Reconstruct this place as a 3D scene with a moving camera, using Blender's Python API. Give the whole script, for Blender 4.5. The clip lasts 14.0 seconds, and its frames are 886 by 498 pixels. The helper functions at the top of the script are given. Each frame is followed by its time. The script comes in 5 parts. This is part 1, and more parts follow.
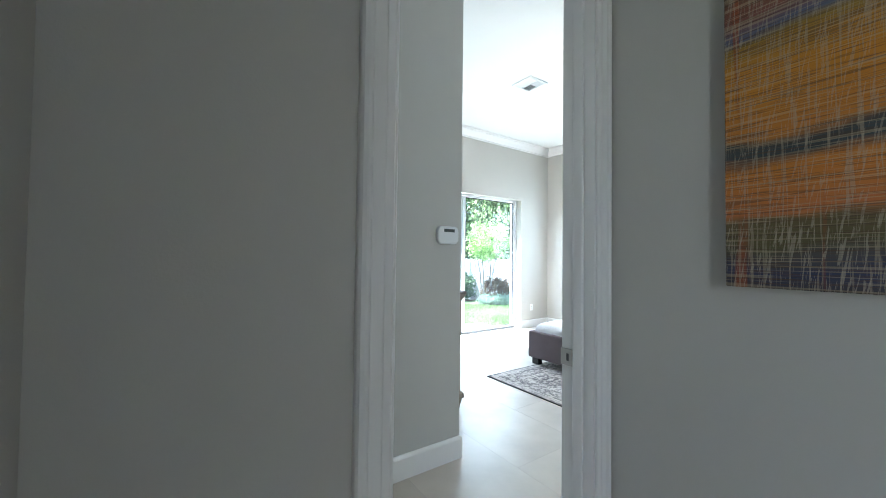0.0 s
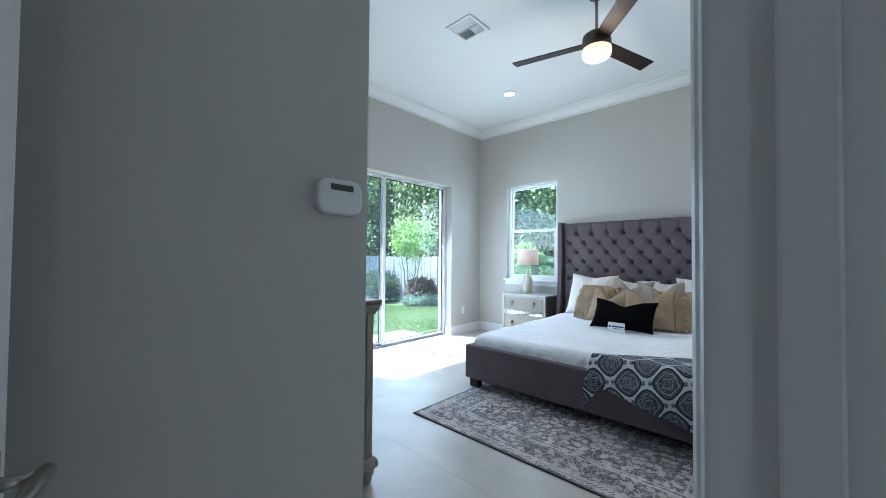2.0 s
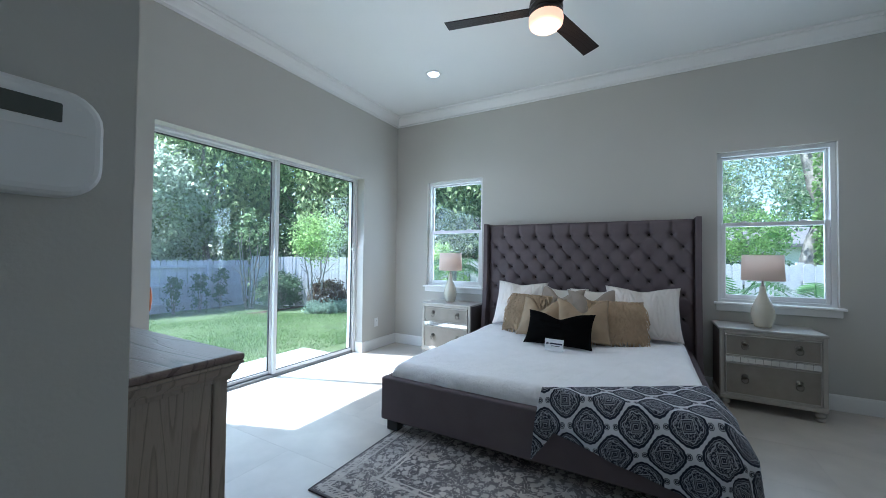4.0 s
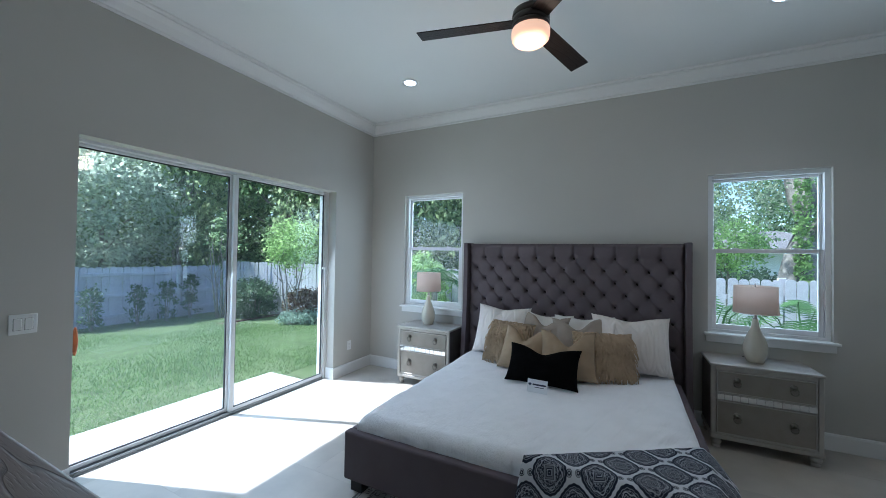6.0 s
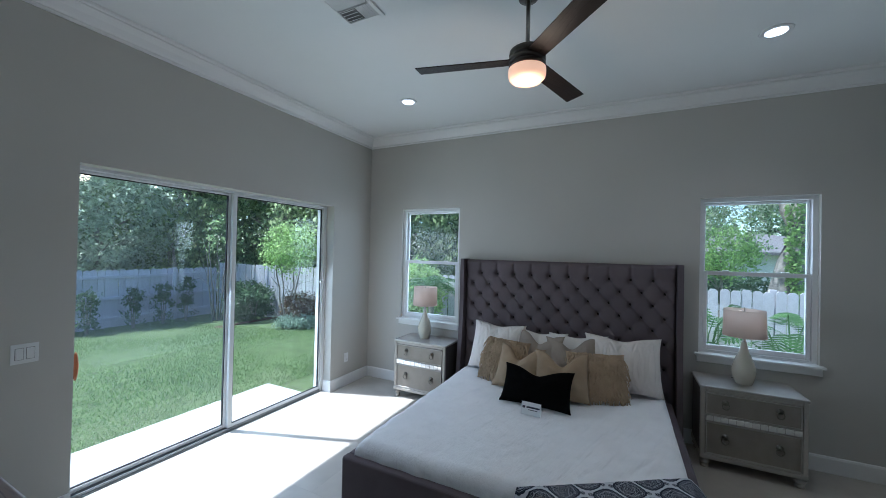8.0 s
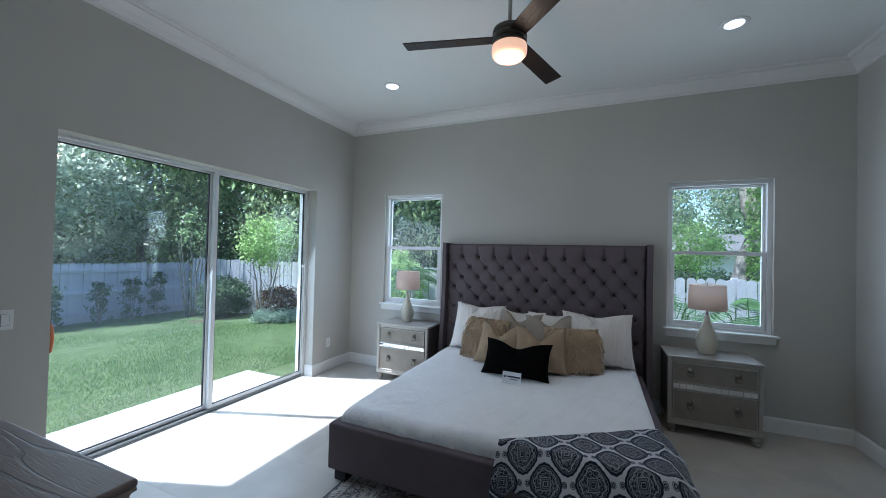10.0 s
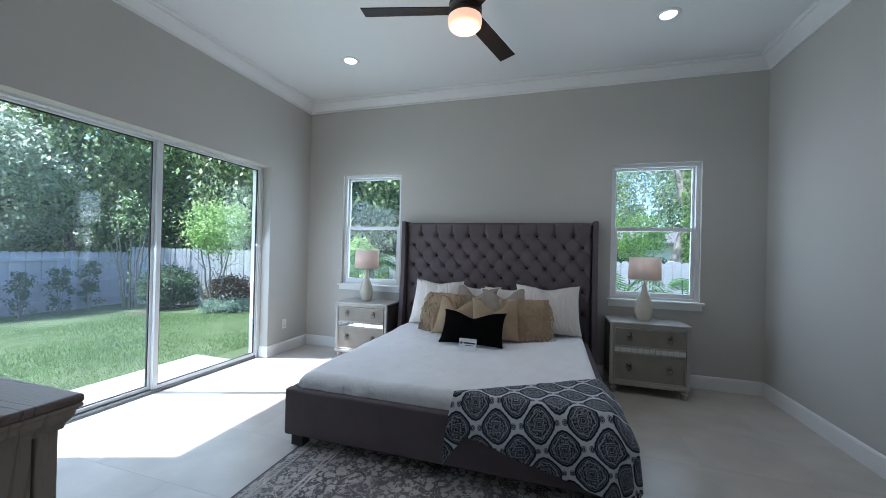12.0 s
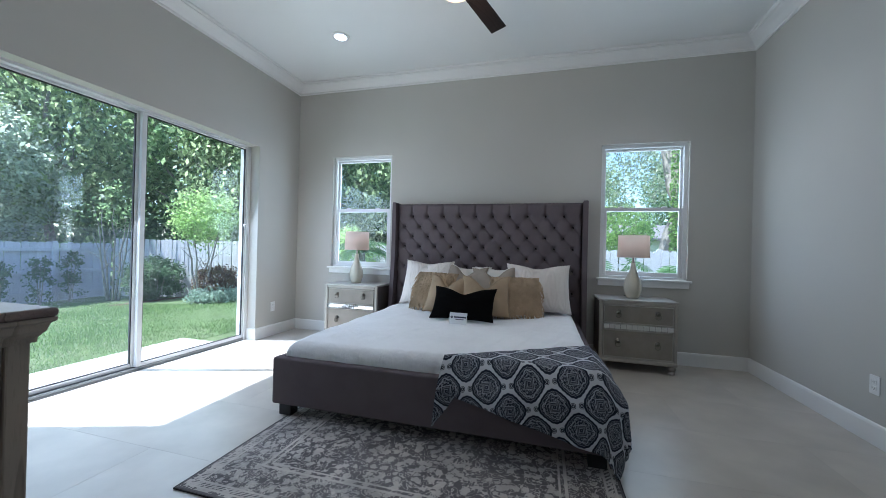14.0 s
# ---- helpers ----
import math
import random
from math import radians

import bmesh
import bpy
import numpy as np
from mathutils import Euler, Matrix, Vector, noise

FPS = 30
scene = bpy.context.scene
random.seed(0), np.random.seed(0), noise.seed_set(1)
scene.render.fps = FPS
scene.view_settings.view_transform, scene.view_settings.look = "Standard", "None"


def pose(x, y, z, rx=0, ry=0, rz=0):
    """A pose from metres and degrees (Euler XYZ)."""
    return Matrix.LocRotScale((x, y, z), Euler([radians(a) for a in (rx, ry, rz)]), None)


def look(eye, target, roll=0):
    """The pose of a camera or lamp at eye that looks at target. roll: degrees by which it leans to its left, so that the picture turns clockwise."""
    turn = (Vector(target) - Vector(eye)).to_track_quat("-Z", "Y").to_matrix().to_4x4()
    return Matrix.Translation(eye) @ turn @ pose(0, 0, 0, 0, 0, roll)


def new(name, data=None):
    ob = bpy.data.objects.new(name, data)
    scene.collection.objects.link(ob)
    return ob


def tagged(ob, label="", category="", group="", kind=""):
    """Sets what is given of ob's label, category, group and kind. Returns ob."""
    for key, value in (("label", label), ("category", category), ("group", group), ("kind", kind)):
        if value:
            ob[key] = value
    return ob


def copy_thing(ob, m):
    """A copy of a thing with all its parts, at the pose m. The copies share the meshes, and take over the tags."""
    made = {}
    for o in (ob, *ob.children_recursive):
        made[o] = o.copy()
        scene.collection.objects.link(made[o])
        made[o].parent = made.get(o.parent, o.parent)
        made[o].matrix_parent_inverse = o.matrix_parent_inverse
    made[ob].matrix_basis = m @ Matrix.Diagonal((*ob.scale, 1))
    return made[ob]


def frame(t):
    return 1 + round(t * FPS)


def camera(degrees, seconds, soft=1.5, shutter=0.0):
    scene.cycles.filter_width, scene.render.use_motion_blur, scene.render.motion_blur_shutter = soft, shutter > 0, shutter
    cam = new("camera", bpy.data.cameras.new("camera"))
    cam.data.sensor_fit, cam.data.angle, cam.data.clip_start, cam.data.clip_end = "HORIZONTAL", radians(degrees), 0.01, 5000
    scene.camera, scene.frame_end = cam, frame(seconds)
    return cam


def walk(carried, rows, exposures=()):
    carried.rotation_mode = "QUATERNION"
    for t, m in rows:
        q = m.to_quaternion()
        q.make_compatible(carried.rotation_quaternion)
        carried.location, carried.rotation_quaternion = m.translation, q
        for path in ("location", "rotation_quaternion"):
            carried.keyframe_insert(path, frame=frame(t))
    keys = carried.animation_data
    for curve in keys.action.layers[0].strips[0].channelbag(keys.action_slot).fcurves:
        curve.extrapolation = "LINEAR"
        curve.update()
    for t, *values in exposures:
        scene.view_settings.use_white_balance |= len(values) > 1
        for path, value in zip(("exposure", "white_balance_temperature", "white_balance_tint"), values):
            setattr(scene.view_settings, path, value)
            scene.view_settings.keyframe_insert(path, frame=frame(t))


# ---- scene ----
cam = camera(101.3, 14.0, soft=0.5)
PATH = [
    (0, (-5.541, -4.492, 1.231), (-4.396, -2.853, 1.279), 0.7),
    (0.5, (-5.334, -4.284, 1.227), (-4.1, -2.71, 1.275), 0.6),
    (1, (-5.142, -4.089, 1.214), (-3.888, -2.532, 1.26), 0.8),
    (1.5, (-5.013, -3.902, 1.196), (-3.666, -2.425, 1.242), 0.7),
    (2, (-4.851, -3.699, 1.186), (-3.392, -2.332, 1.231), 0.5),
    (2.5, (-4.695, -3.542, 1.169), (-3.161, -2.259, 1.214), 0.6),
    (3, (-4.567, -3.396, 1.168), (-2.945, -2.228, 1.213), 0.7),
    (3.5, (-4.454, -3.283, 1.205), (-2.748, -2.24, 1.254), 0.6),
    (6, (-4.06, -3.151, 1.522), (-2.274, -2.25, 1.555), 0.9),
    (6.5, (-4.073, -3.148, 1.608), (-2.285, -2.252, 1.638), 1.1),
    (7, (-4.082, -3.141, 1.667), (-2.295, -2.242, 1.696), 1.1),
    (7.5, (-4.101, -3.148, 1.724), (-2.311, -2.255, 1.746), 1.2),
    (8, (-4.105, -3.169, 1.735), (-2.311, -2.284, 1.753), 1.3),
    (10.3, (-4.207, -3.172, 1.505), (-2.352, -2.423, 1.527), 1.4),
    (10.5, (-4.209, -3.205, 1.497), (-2.346, -2.478, 1.512), 1.4),
    (11, (-4.23, -3.214, 1.432), (-2.349, -2.535, 1.444), 1.4),
    (11.5, (-4.235, -3.221, 1.368), (-2.335, -2.597, 1.377), 1.4),
    (12, (-4.255, -3.222, 1.324), (-2.34, -2.645, 1.333), 1.4),
    (12.5, (-4.249, -3.222, 1.27), (-2.33, -2.659, 1.278), 1.5),
    (13, (-4.259, -3.23, 1.235), (-2.339, -2.672, 1.236), 1.4),
    (13.5, (-4.242, -3.231, 1.177), (-2.316, -2.69, 1.179), 1.5),
    (14, (-4.238, -3.227, 1.115), (-2.31, -2.697, 1.119), 1.5),
]
walk(cam, [(t, look(eye, target, roll)) for t, eye, target, roll in PATH], [(0.0, 3.08, 5450, 8), (0.5, 2.68, 5150, 8), (1.2, 2.4, 5100, 8), (1.5, 2.2, 5100, 8), (2.0, 2.04, 5120, 8), (3.0, 1.79, 5170, 9), (3.5, 1.68, 5180, 9), (6.0, 1.17, 5230, 9), (7.5, 0.98, 5230, 10), (8.0, 0.98, 5230, 10), (10.5, 1.12, 5300, 11), (12.5, 1.41, 5370, 12), (14.0, 1.54, 5370, 12)])
SKY_STRENGTH, SUN_STRENGTH, SLIDER_WATTS, WINDOW_WATTS, DOWN_WATTS, FAN_WATTS, HALL_FILL_WATTS = 0.15, 4.7, 13.0, 3.8, 7.0, 3.0, 1.6
# ---- world, sun and lamps ----
world = bpy.data.worlds.new("world")
scene.world = world
world.use_nodes = True
wn = world.node_tree
sky = wn.nodes.new("ShaderNodeTexSky")
sky.sky_type, sky.sun_disc = "NISHITA", False
SUN = Vector((-0.36, 1.0, 1.81)).normalized()   # towards the sun
sky.sun_elevation, sky.sun_rotation = math.asin(SUN.z), math.atan2(SUN.x, SUN.y)
wn.links.new(sky.outputs[0], wn.nodes["Background"].inputs[0])
wn.nodes["Background"].inputs[1].default_value = SKY_STRENGTH
sun = new("sun", bpy.data.lights.new("sun", "SUN"))
sun.data.energy, sun.data.angle, sun.data.color = SUN_STRENGTH, radians(0.9), (1.0, 0.95, 0.87)
sun.matrix_world = look(SUN * 20, (0, 0, 0))


def opening_light(x, y, z, w, h, target, watts, color=(0.86, 0.94, 1.0)):
    """An area lamp in an opening: the sky's light at glass, added fill in the hall."""
    li = new("sky_light", bpy.data.lights.new("sky_light", "AREA"))
    li.data.shape, li.data.size, li.data.size_y = "RECTANGLE", w, h
    li.data.energy, li.data.color = watts, color
    li.matrix_world = look((x, y, z), target)


opening_light(-1.87, 0.232, 1.13, 2.2, 2.1, (-1.87, -2.2, 0.0), SLIDER_WATTS)
opening_light(0.175, -0.95, 1.58, 0.76, 1.3, (-3, -0.95, 1.3), WINDOW_WATTS)
opening_light(0.175, -4.24, 1.58, 0.76, 1.3, (-3, -4.24, 1.3), WINDOW_WATTS)
opening_light(-5.82, -6.05, 1.25, 0.46, 2.3, (-3, -5.5, 1.25), HALL_FILL_WATTS, (1.0, 0.86, 0.78))   # added warm fill for the hall, from an unseen opening


# ---- materials ----
def mat(name, color, rough=0.6, metal=0.0, vary=0.0, scale=8.0, bump=0.0, bscale=60.0, spec=0.5, rand=0.0):
    """Principled material; two scales of value variation and a fine relief, in metres."""
    m = bpy.data.materials.new(name)
    m.use_nodes = True
    nt = m.node_tree
    p = nt.nodes["Principled BSDF"]
    p.inputs["Base Color"].default_value = (*color, 1)
    p.inputs["Roughness"].default_value = rough
    p.inputs["Metallic"].default_value = metal
    p.inputs["Specular IOR Level"].default_value = spec
    tc = nt.nodes.new("ShaderNodeTexCoord")
    if vary or rand:
        n1 = nt.nodes.new("ShaderNodeTexNoise")
        n1.inputs["Scale"].default_value, n1.inputs["Detail"].default_value = scale, 6
        nt.links.new(tc.outputs["Object"], n1.inputs["Vector"])
        mr = nt.nodes.new("ShaderNodeMapRange")
        mr.inputs[1].default_value, mr.inputs[2].default_value = 0.3, 0.7
        mr.inputs[3].default_value, mr.inputs[4].default_value = 1 - vary, 1 + vary
        nt.links.new(n1.outputs["Fac"], mr.inputs[0])
        hs = nt.nodes.new("ShaderNodeHueSaturation")
        hs.inputs["Color"].default_value = (*color, 1)
        if rand:
            oi = nt.nodes.new("ShaderNodeObjectInfo")
            m2 = nt.nodes.new("ShaderNodeMapRange")
            m2.inputs[3].default_value, m2.inputs[4].default_value = 1 - rand, 1 + rand
            nt.links.new(oi.outputs["Random"], m2.inputs[0])
            mu = nt.nodes.new("ShaderNodeMath")
            mu.operation = "MULTIPLY"
            nt.links.new(mr.outputs[0], mu.inputs[0])
            nt.links.new(m2.outputs[0], mu.inputs[1])
            nt.links.new(mu.outputs[0], hs.inputs["Value"])
        else:
            nt.links.new(mr.outputs[0], hs.inputs["Value"])
        nt.links.new(hs.outputs[0], p.inputs["Base Color"])
    if bump:
        n2 = nt.nodes.new("ShaderNodeTexNoise")
        n2.inputs["Scale"].default_value, n2.inputs["Detail"].default_value = bscale, 3
        nt.links.new(tc.outputs["Object"], n2.inputs["Vector"])
        b = nt.nodes.new("ShaderNodeBump")
        b.inputs["Strength"].default_value, b.inputs["Distance"].default_value = bump, 0.01
        nt.links.new(n2.outputs["Fac"], b.inputs["Height"])
        nt.links.new(b.outputs[0], p.inputs["Normal"])
    return m


def glow(name, color, strength):
    m = mat(name, color, 0.4)
    p = m.node_tree.nodes["Principled BSDF"]
    p.inputs["Emission Color"].default_value = (*color, 1)
    p.inputs["Emission Strength"].default_value = strength
    return m


M_WALL = mat("wall_paint", (0.50, 0.49, 0.455), 0.75, vary=0.02, scale=1.5, bump=0.05, bscale=180)
M_CEIL = mat("ceiling_paint", (0.78, 0.79, 0.78), 0.85, vary=0.015, scale=1.2, bump=0.04, bscale=150)
M_TRIM = mat("trim_paint", (0.78, 0.78, 0.77), 0.35, vary=0.015, scale=3, bump=0.02, bscale=40)
M_DOOR = mat("door_paint", (0.72, 0.73, 0.72), 0.4, vary=0.015, scale=2, bump=0.02, bscale=30)
M_GROUT = mat("grout", (0.44, 0.41, 0.365), 0.9, vary=0.08, scale=20)
M_TILE = mat("porcelain_tile", (0.475, 0.44, 0.388), 0.34, vary=0.14, scale=2.6, bump=0.03, bscale=25, rand=0.03)
M_VINYL = mat("white_vinyl", (0.78, 0.79, 0.79), 0.4, vary=0.01)
M_ALU = mat("white_aluminium", (0.72, 0.73, 0.74), 0.35, vary=0.015)
M_TRACK = mat("grey_aluminium_track", (0.22, 0.23, 0.24), 0.4, 0.6, vary=0.05)
M_BLACK = mat("black_gasket", (0.015, 0.015, 0.017), 0.6)
M_NICKEL = mat("brushed_nickel", (0.42, 0.40, 0.37), 0.32, 1.0, vary=0.05, scale=60)
M_BRONZE = mat("dark_bronze", (0.035, 0.025, 0.02), 0.4, 0.2, vary=0.1, scale=30)


def glass_mat(name, veil):
    """Window glass with a share of haze put in as a pale veil that scatters daylight."""
    m = bpy.data.materials.new(name)
    m.use_nodes = True
    nt = m.node_tree
    nt.nodes.remove(nt.nodes["Principled BSDF"])
    tr = nt.nodes.new("ShaderNodeBsdfTransparent")
    tr.inputs[0].default_value = (0.94, 0.97, 0.96, 1)
    gl = nt.nodes.new("ShaderNodeBsdfGlossy")
    gl.inputs["Roughness"].default_value = 0.01
    lw = nt.nodes.new("ShaderNodeLayerWeight")
    fr = nt.nodes.new("ShaderNodeMapRange")
    pw = nt.nodes.new("ShaderNodeMath")
    pw.operation = "POWER"
    pw.inputs[1].default_value = 4.0
    lw.inputs[0].default_value = 0.5
    nt.links.new(lw.outputs["Facing"], pw.inputs[0])
    nt.links.new(pw.outputs[0], fr.inputs[0])
    fr.inputs[3].default_value, fr.inputs[4].default_value = 0.035, 0.75
    mx = nt.nodes.new("ShaderNodeMixShader")
    nt.links.new(fr.outputs[0], mx.inputs[0])
    nt.links.new(tr.outputs[0], mx.inputs[1])
    nt.links.new(gl.outputs[0], mx.inputs[2])
    # pale veil imitating the haze of reflections, uneven over the pane
    tl = nt.nodes.new("ShaderNodeBsdfTranslucent")
    tl.inputs[0].default_value = (0.50, 0.60, 0.66, 1)
    m2 = nt.nodes.new("ShaderNodeMixShader")
    ns = nt.nodes.new("ShaderNodeTexNoise")
    ns.inputs["Scale"].default_value = 1.6
    mr = nt.nodes.new("ShaderNodeMapRange")
    mr.inputs[1].default_value, mr.inputs[2].default_value = 0.3, 0.7
    mr.inputs[3].default_value, mr.inputs[4].default_value = veil * 0.75, veil * 1.25
    nt.links.new(ns.outputs["Fac"], mr.inputs[0])
    nt.links.new(mr.outputs[0], m2.inputs[0])
    nt.links.new(mx.outputs[0], m2.inputs[1])
    nt.links.new(tl.outputs[0], m2.inputs[2])
    nt.links.new(m2.outputs[0], nt.nodes["Material Output"].inputs[0])
    return m


M_GLASS = glass_mat("clear_glass", 0.004)
M_HAZY = glass_mat("dusty_glass", 0.012)


# ---- building helpers ----
def link_mesh(name, bm, material, smooth=False):
    me = bpy.data.meshes.new(name)
    bmesh.ops.recalc_face_normals(bm, faces=bm.faces)
    if smooth:
        for f in bm.faces:
            f.smooth = True
    bm.to_mesh(me)
    bm.free()
    for mm in (material if isinstance(material, (list, tuple)) else [material]):
        me.materials.append(mm)
    return new(name, me)


def part(name, bm, material, parent, label="", smooth=False, at=None):
    ob = link_mesh(name, bm, material, smooth)
    ob.parent = parent
    if at is not None:
        ob.matrix_basis = at
    if label:
        tagged(ob, label)
    return ob


def again(src, parent, at):
    """One more piece on the same mesh."""
    ob = new(src.name.split(".")[0], src.data)
    ob.parent = parent
    ob.matrix_basis = at
    return ob


def thing(name, m, label, category, group="", kind=""):
    ob = new(name)
    ob.empty_display_size = 0.1
    ob.matrix_basis = m
    return tagged(ob, label, category, group, kind)


def structure(name, bm, material, label, category, smooth=False):
    return tagged(link_mesh(name, bm, material, smooth), label, category, kind="structure")


def box(bm, x0, x1, y0, y1, z0, z1, bevel=0.0, seg=2):
    vs = bmesh.ops.create_cube(bm, size=1, matrix=Matrix.Translation(((x0 + x1) / 2, (y0 + y1) / 2, (z0 + z1) / 2)) @ Matrix.Diagonal((abs(x1 - x0), abs(y1 - y0), abs(z1 - z0), 1)))["verts"]
    if bevel:
        es = list({e for v in vs for e in v.link_edges})
        bmesh.ops.bevel(bm, geom=es, offset=bevel, segments=seg, affect="EDGES", profile=0.5)
    return bm


def boxed(*a, **k):
    return box(bmesh.new(), *a, **k)


def lathe(bm, prof, seg=24, m=None):
    """Turned solid from (radius, height) pairs about z."""
    m = m or Matrix()
    rings = []
    for r, z in prof:
        rings.append([bm.verts.new(m @ Vector((max(r, 1e-4) * math.cos(2 * math.pi * i / seg), max(r, 1e-4) * math.sin(2 * math.pi * i / seg), z))) for i in range(seg)])
    for a, b in zip(rings, rings[1:]):
        for i in range(seg):
            bm.faces.new((a[i], a[(i + 1) % seg], b[(i + 1) % seg], b[i]))
    bm.faces.new(rings[0][::-1])
    bm.faces.new(rings[-1])
    return bm


def tube(bm, pts, r, seg=10):
    """Round bar along points."""
    pts = [Vector(p) for p in pts]
    rings = []
    for i, p in enumerate(pts):
        d = (pts[min(i + 1, len(pts) - 1)] - pts[max(i - 1, 0)]).normalized()
        q = d.to_track_quat("Z", "Y")
        rr = r[i] if isinstance(r, (list, tuple)) else r
        rings.append([bm.verts.new(p + q @ Vector((rr * math.cos(2 * math.pi * k / seg), rr * math.sin(2 * math.pi * k / seg), 0))) for k in range(seg)])
    for a, b in zip(rings, rings[1:]):
        for k in range(seg):
            bm.faces.new((a[k], a[(k + 1) % seg], b[(k + 1) % seg], b[k]))
    bm.faces.new(rings[0][::-1])
    bm.faces.new(rings[-1])
    return bm


def sweep(bm, path, prof, closed=False):
    """Mitred moulding: prof holds (out from the wall, height), the path runs with the room on its right."""
    n = len(path)
    rings = []
    for i in range(n):
        p = Vector(path[i])
        a = (p - Vector(path[i - 1])).normalized() if (closed or i) else None
        b = (Vector(path[(i + 1) % n]) - p).normalized() if (closed or i < n - 1) else None
        a, b = a or b, b or a
        na, nb = Vector((a.y, -a.x)), Vector((b.y, -b.x))
        k = (na + nb) / (1 + na.dot(nb))
        rings.append([bm.verts.new((p.x + k.x * o, p.y + k.y * o, z)) for o, z in prof])
    m = len(prof)
    for i in range(n if closed else n - 1):
        r, s = rings[i], rings[(i + 1) % n]
        for j in range(m):
            bm.faces.new((r[j], r[(j + 1) % m], s[(j + 1) % m], s[j]))
    if not closed:
        bm.faces.new(rings[0])
        bm.faces.new(rings[-1][::-1])
    return bm


def wall(name, axis, lo, hi, a0, a1, z0, z1, openings=(), label="painted greige plaster wall"):
    """A wall that runs along axis from a0 to a1, lo to hi thick, with openings (a0, a1, z0, z1) through it."""
    bm = bmesh.new()

    def put(p, q, r, s):
        if q - p > 1e-4 and s - r > 1e-4:
            box(bm, *((p, q, lo, hi) if axis == "x" else (lo, hi, p, q)), r, s)

    at = a0
    for p, q, r, s in sorted(openings):
        put(at, p, z0, z1)
        put(p, q, z0, r)
        put(p, q, s, z1)
        at = q
    put(at, a1, z0, z1)
    bmesh.ops.remove_doubles(bm, verts=bm.verts, dist=1e-5)
    return structure(name, bm, M_WALL, label, "wall")


# ---- the shell ----
CEIL = 3.276
WIN_L, WIN_R = (-1.368, -0.532, 0.84, 2.294), (-4.654, -3.819, 0.84, 2.294)
SLIDER = (-3.041, -0.712, 0.0, 2.267)
DOORWAY = (-5.168, -4.41, 0.0, 2.44)
wall_north = wall("wall_north", "x", 0.0, 0.24, -4.286, 0.0, -0.3, CEIL + 0.12, [(SLIDER[0], SLIDER[1], 0.0, SLIDER[3])])
wall_east = wall("wall_east", "y", 0.0, 0.16, -5.34, 0.16, -0.3, CEIL + 0.12, [WIN_L, WIN_R])
wall_south = wall("wall_south", "x", -5.34, -5.2, -4.2, 0.0, 0, CEIL + 0.12)
wall_west = wall("wall_west", "y", -4.286, -4.146, -2.55, 0.0, 0, CEIL + 0.12)
wall_partition = wall("wall_partition", "x", -2.69, -2.55, -5.5, -4.146, 0, CEIL + 0.12)
wall_nook = wall("wall_nook", "y", -5.5, -5.36, -3.648, -2.69, 0, CEIL + 0.12)
wall_doorway = wall("wall_doorway", "x", -3.772, -3.648, -5.86, -4.2, 0, CEIL + 0.12, [(DOORWAY[0] - 0.022, DOORWAY[1] + 0.022, 0.0, DOORWAY[3] + 0.022)])
wall_hall_east = wall("wall_hall_east", "y", -4.335, -4.2, -6.6, -3.772, 0, CEIL + 0.12)
# the opening here is unseen, added to let the hall fill in
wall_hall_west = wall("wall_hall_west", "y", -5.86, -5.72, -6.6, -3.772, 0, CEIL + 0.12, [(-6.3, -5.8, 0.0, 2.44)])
wall_hall_south = wall("wall_hall_south", "x", -6.74, -6.6, -5.86, -4.2, 0, CEIL + 0.12)
structure("ceiling", boxed(-5.86, 0.16, -6.74, 0.16, CEIL, CEIL + 0.1), M_CEIL, "smooth white painted plaster ceiling", "ceiling")
floor = structure("floor", boxed(-5.86, 0.0, -6.74, 0.0, -0.2, -0.0007), M_GROUT, "large pale stone-look porcelain tiles with thin joints", "floor")

structure("threshold", boxed(SLIDER[0], SLIDER[1], 0.0, 0.119, -0.2, -0.0005), M_TILE, "pale porcelain threshold inside the glass door", "threshold")

ROOM = [(-4.146, 0), (0, 0), (0, -5.2), (-4.2, -5.2), (-4.2, -3.648), (-5.36, -3.648), (-5.36, -2.69), (-4.146, -2.69)]
CZ = CEIL
CROWN = [(0, CZ - 0.125), (0.014, CZ - 0.125), (0.018, CZ - 0.112), (0.014, CZ - 0.104), (0.03, CZ - 0.092), (0.058, CZ - 0.06), (0.09, CZ - 0.036), (0.104, CZ - 0.03), (0.104, CZ - 0.022), (0.122, CZ - 0.018), (0.128, CZ - 0.006), (0.128, CZ - 0.001), (0, CZ - 0.001)]
structure("crown_moulding", sweep(bmesh.new(), ROOM, CROWN, True), M_TRIM, "white painted crown moulding with stepped cove profile", "moulding")
BASE = [(0, 0.0), (0.015, 0.0), (0.015, 0.115), (0.011, 0.127), (0.006, 0.132), (0, 0.133)]
BASES = [[(-4.146, -2.69), (-4.146, 0), (SLIDER[0], 0)], [(SLIDER[1], 0.11), (SLIDER[1], 0), (0, 0), (0, -5.2), (-4.2, -5.2), (-4.2, -3.648), (-4.338, -3.648)],
         [(-5.36, -3.6), (-5.36, -2.69), (-4.146, -2.69), (-4.146, -2.6)]]
bm = bmesh.new()
for p in BASES:
    sweep(bm, p, BASE)
structure("baseboard", bm, M_TRIM, "white painted wooden baseboard along the walls", "baseboard")


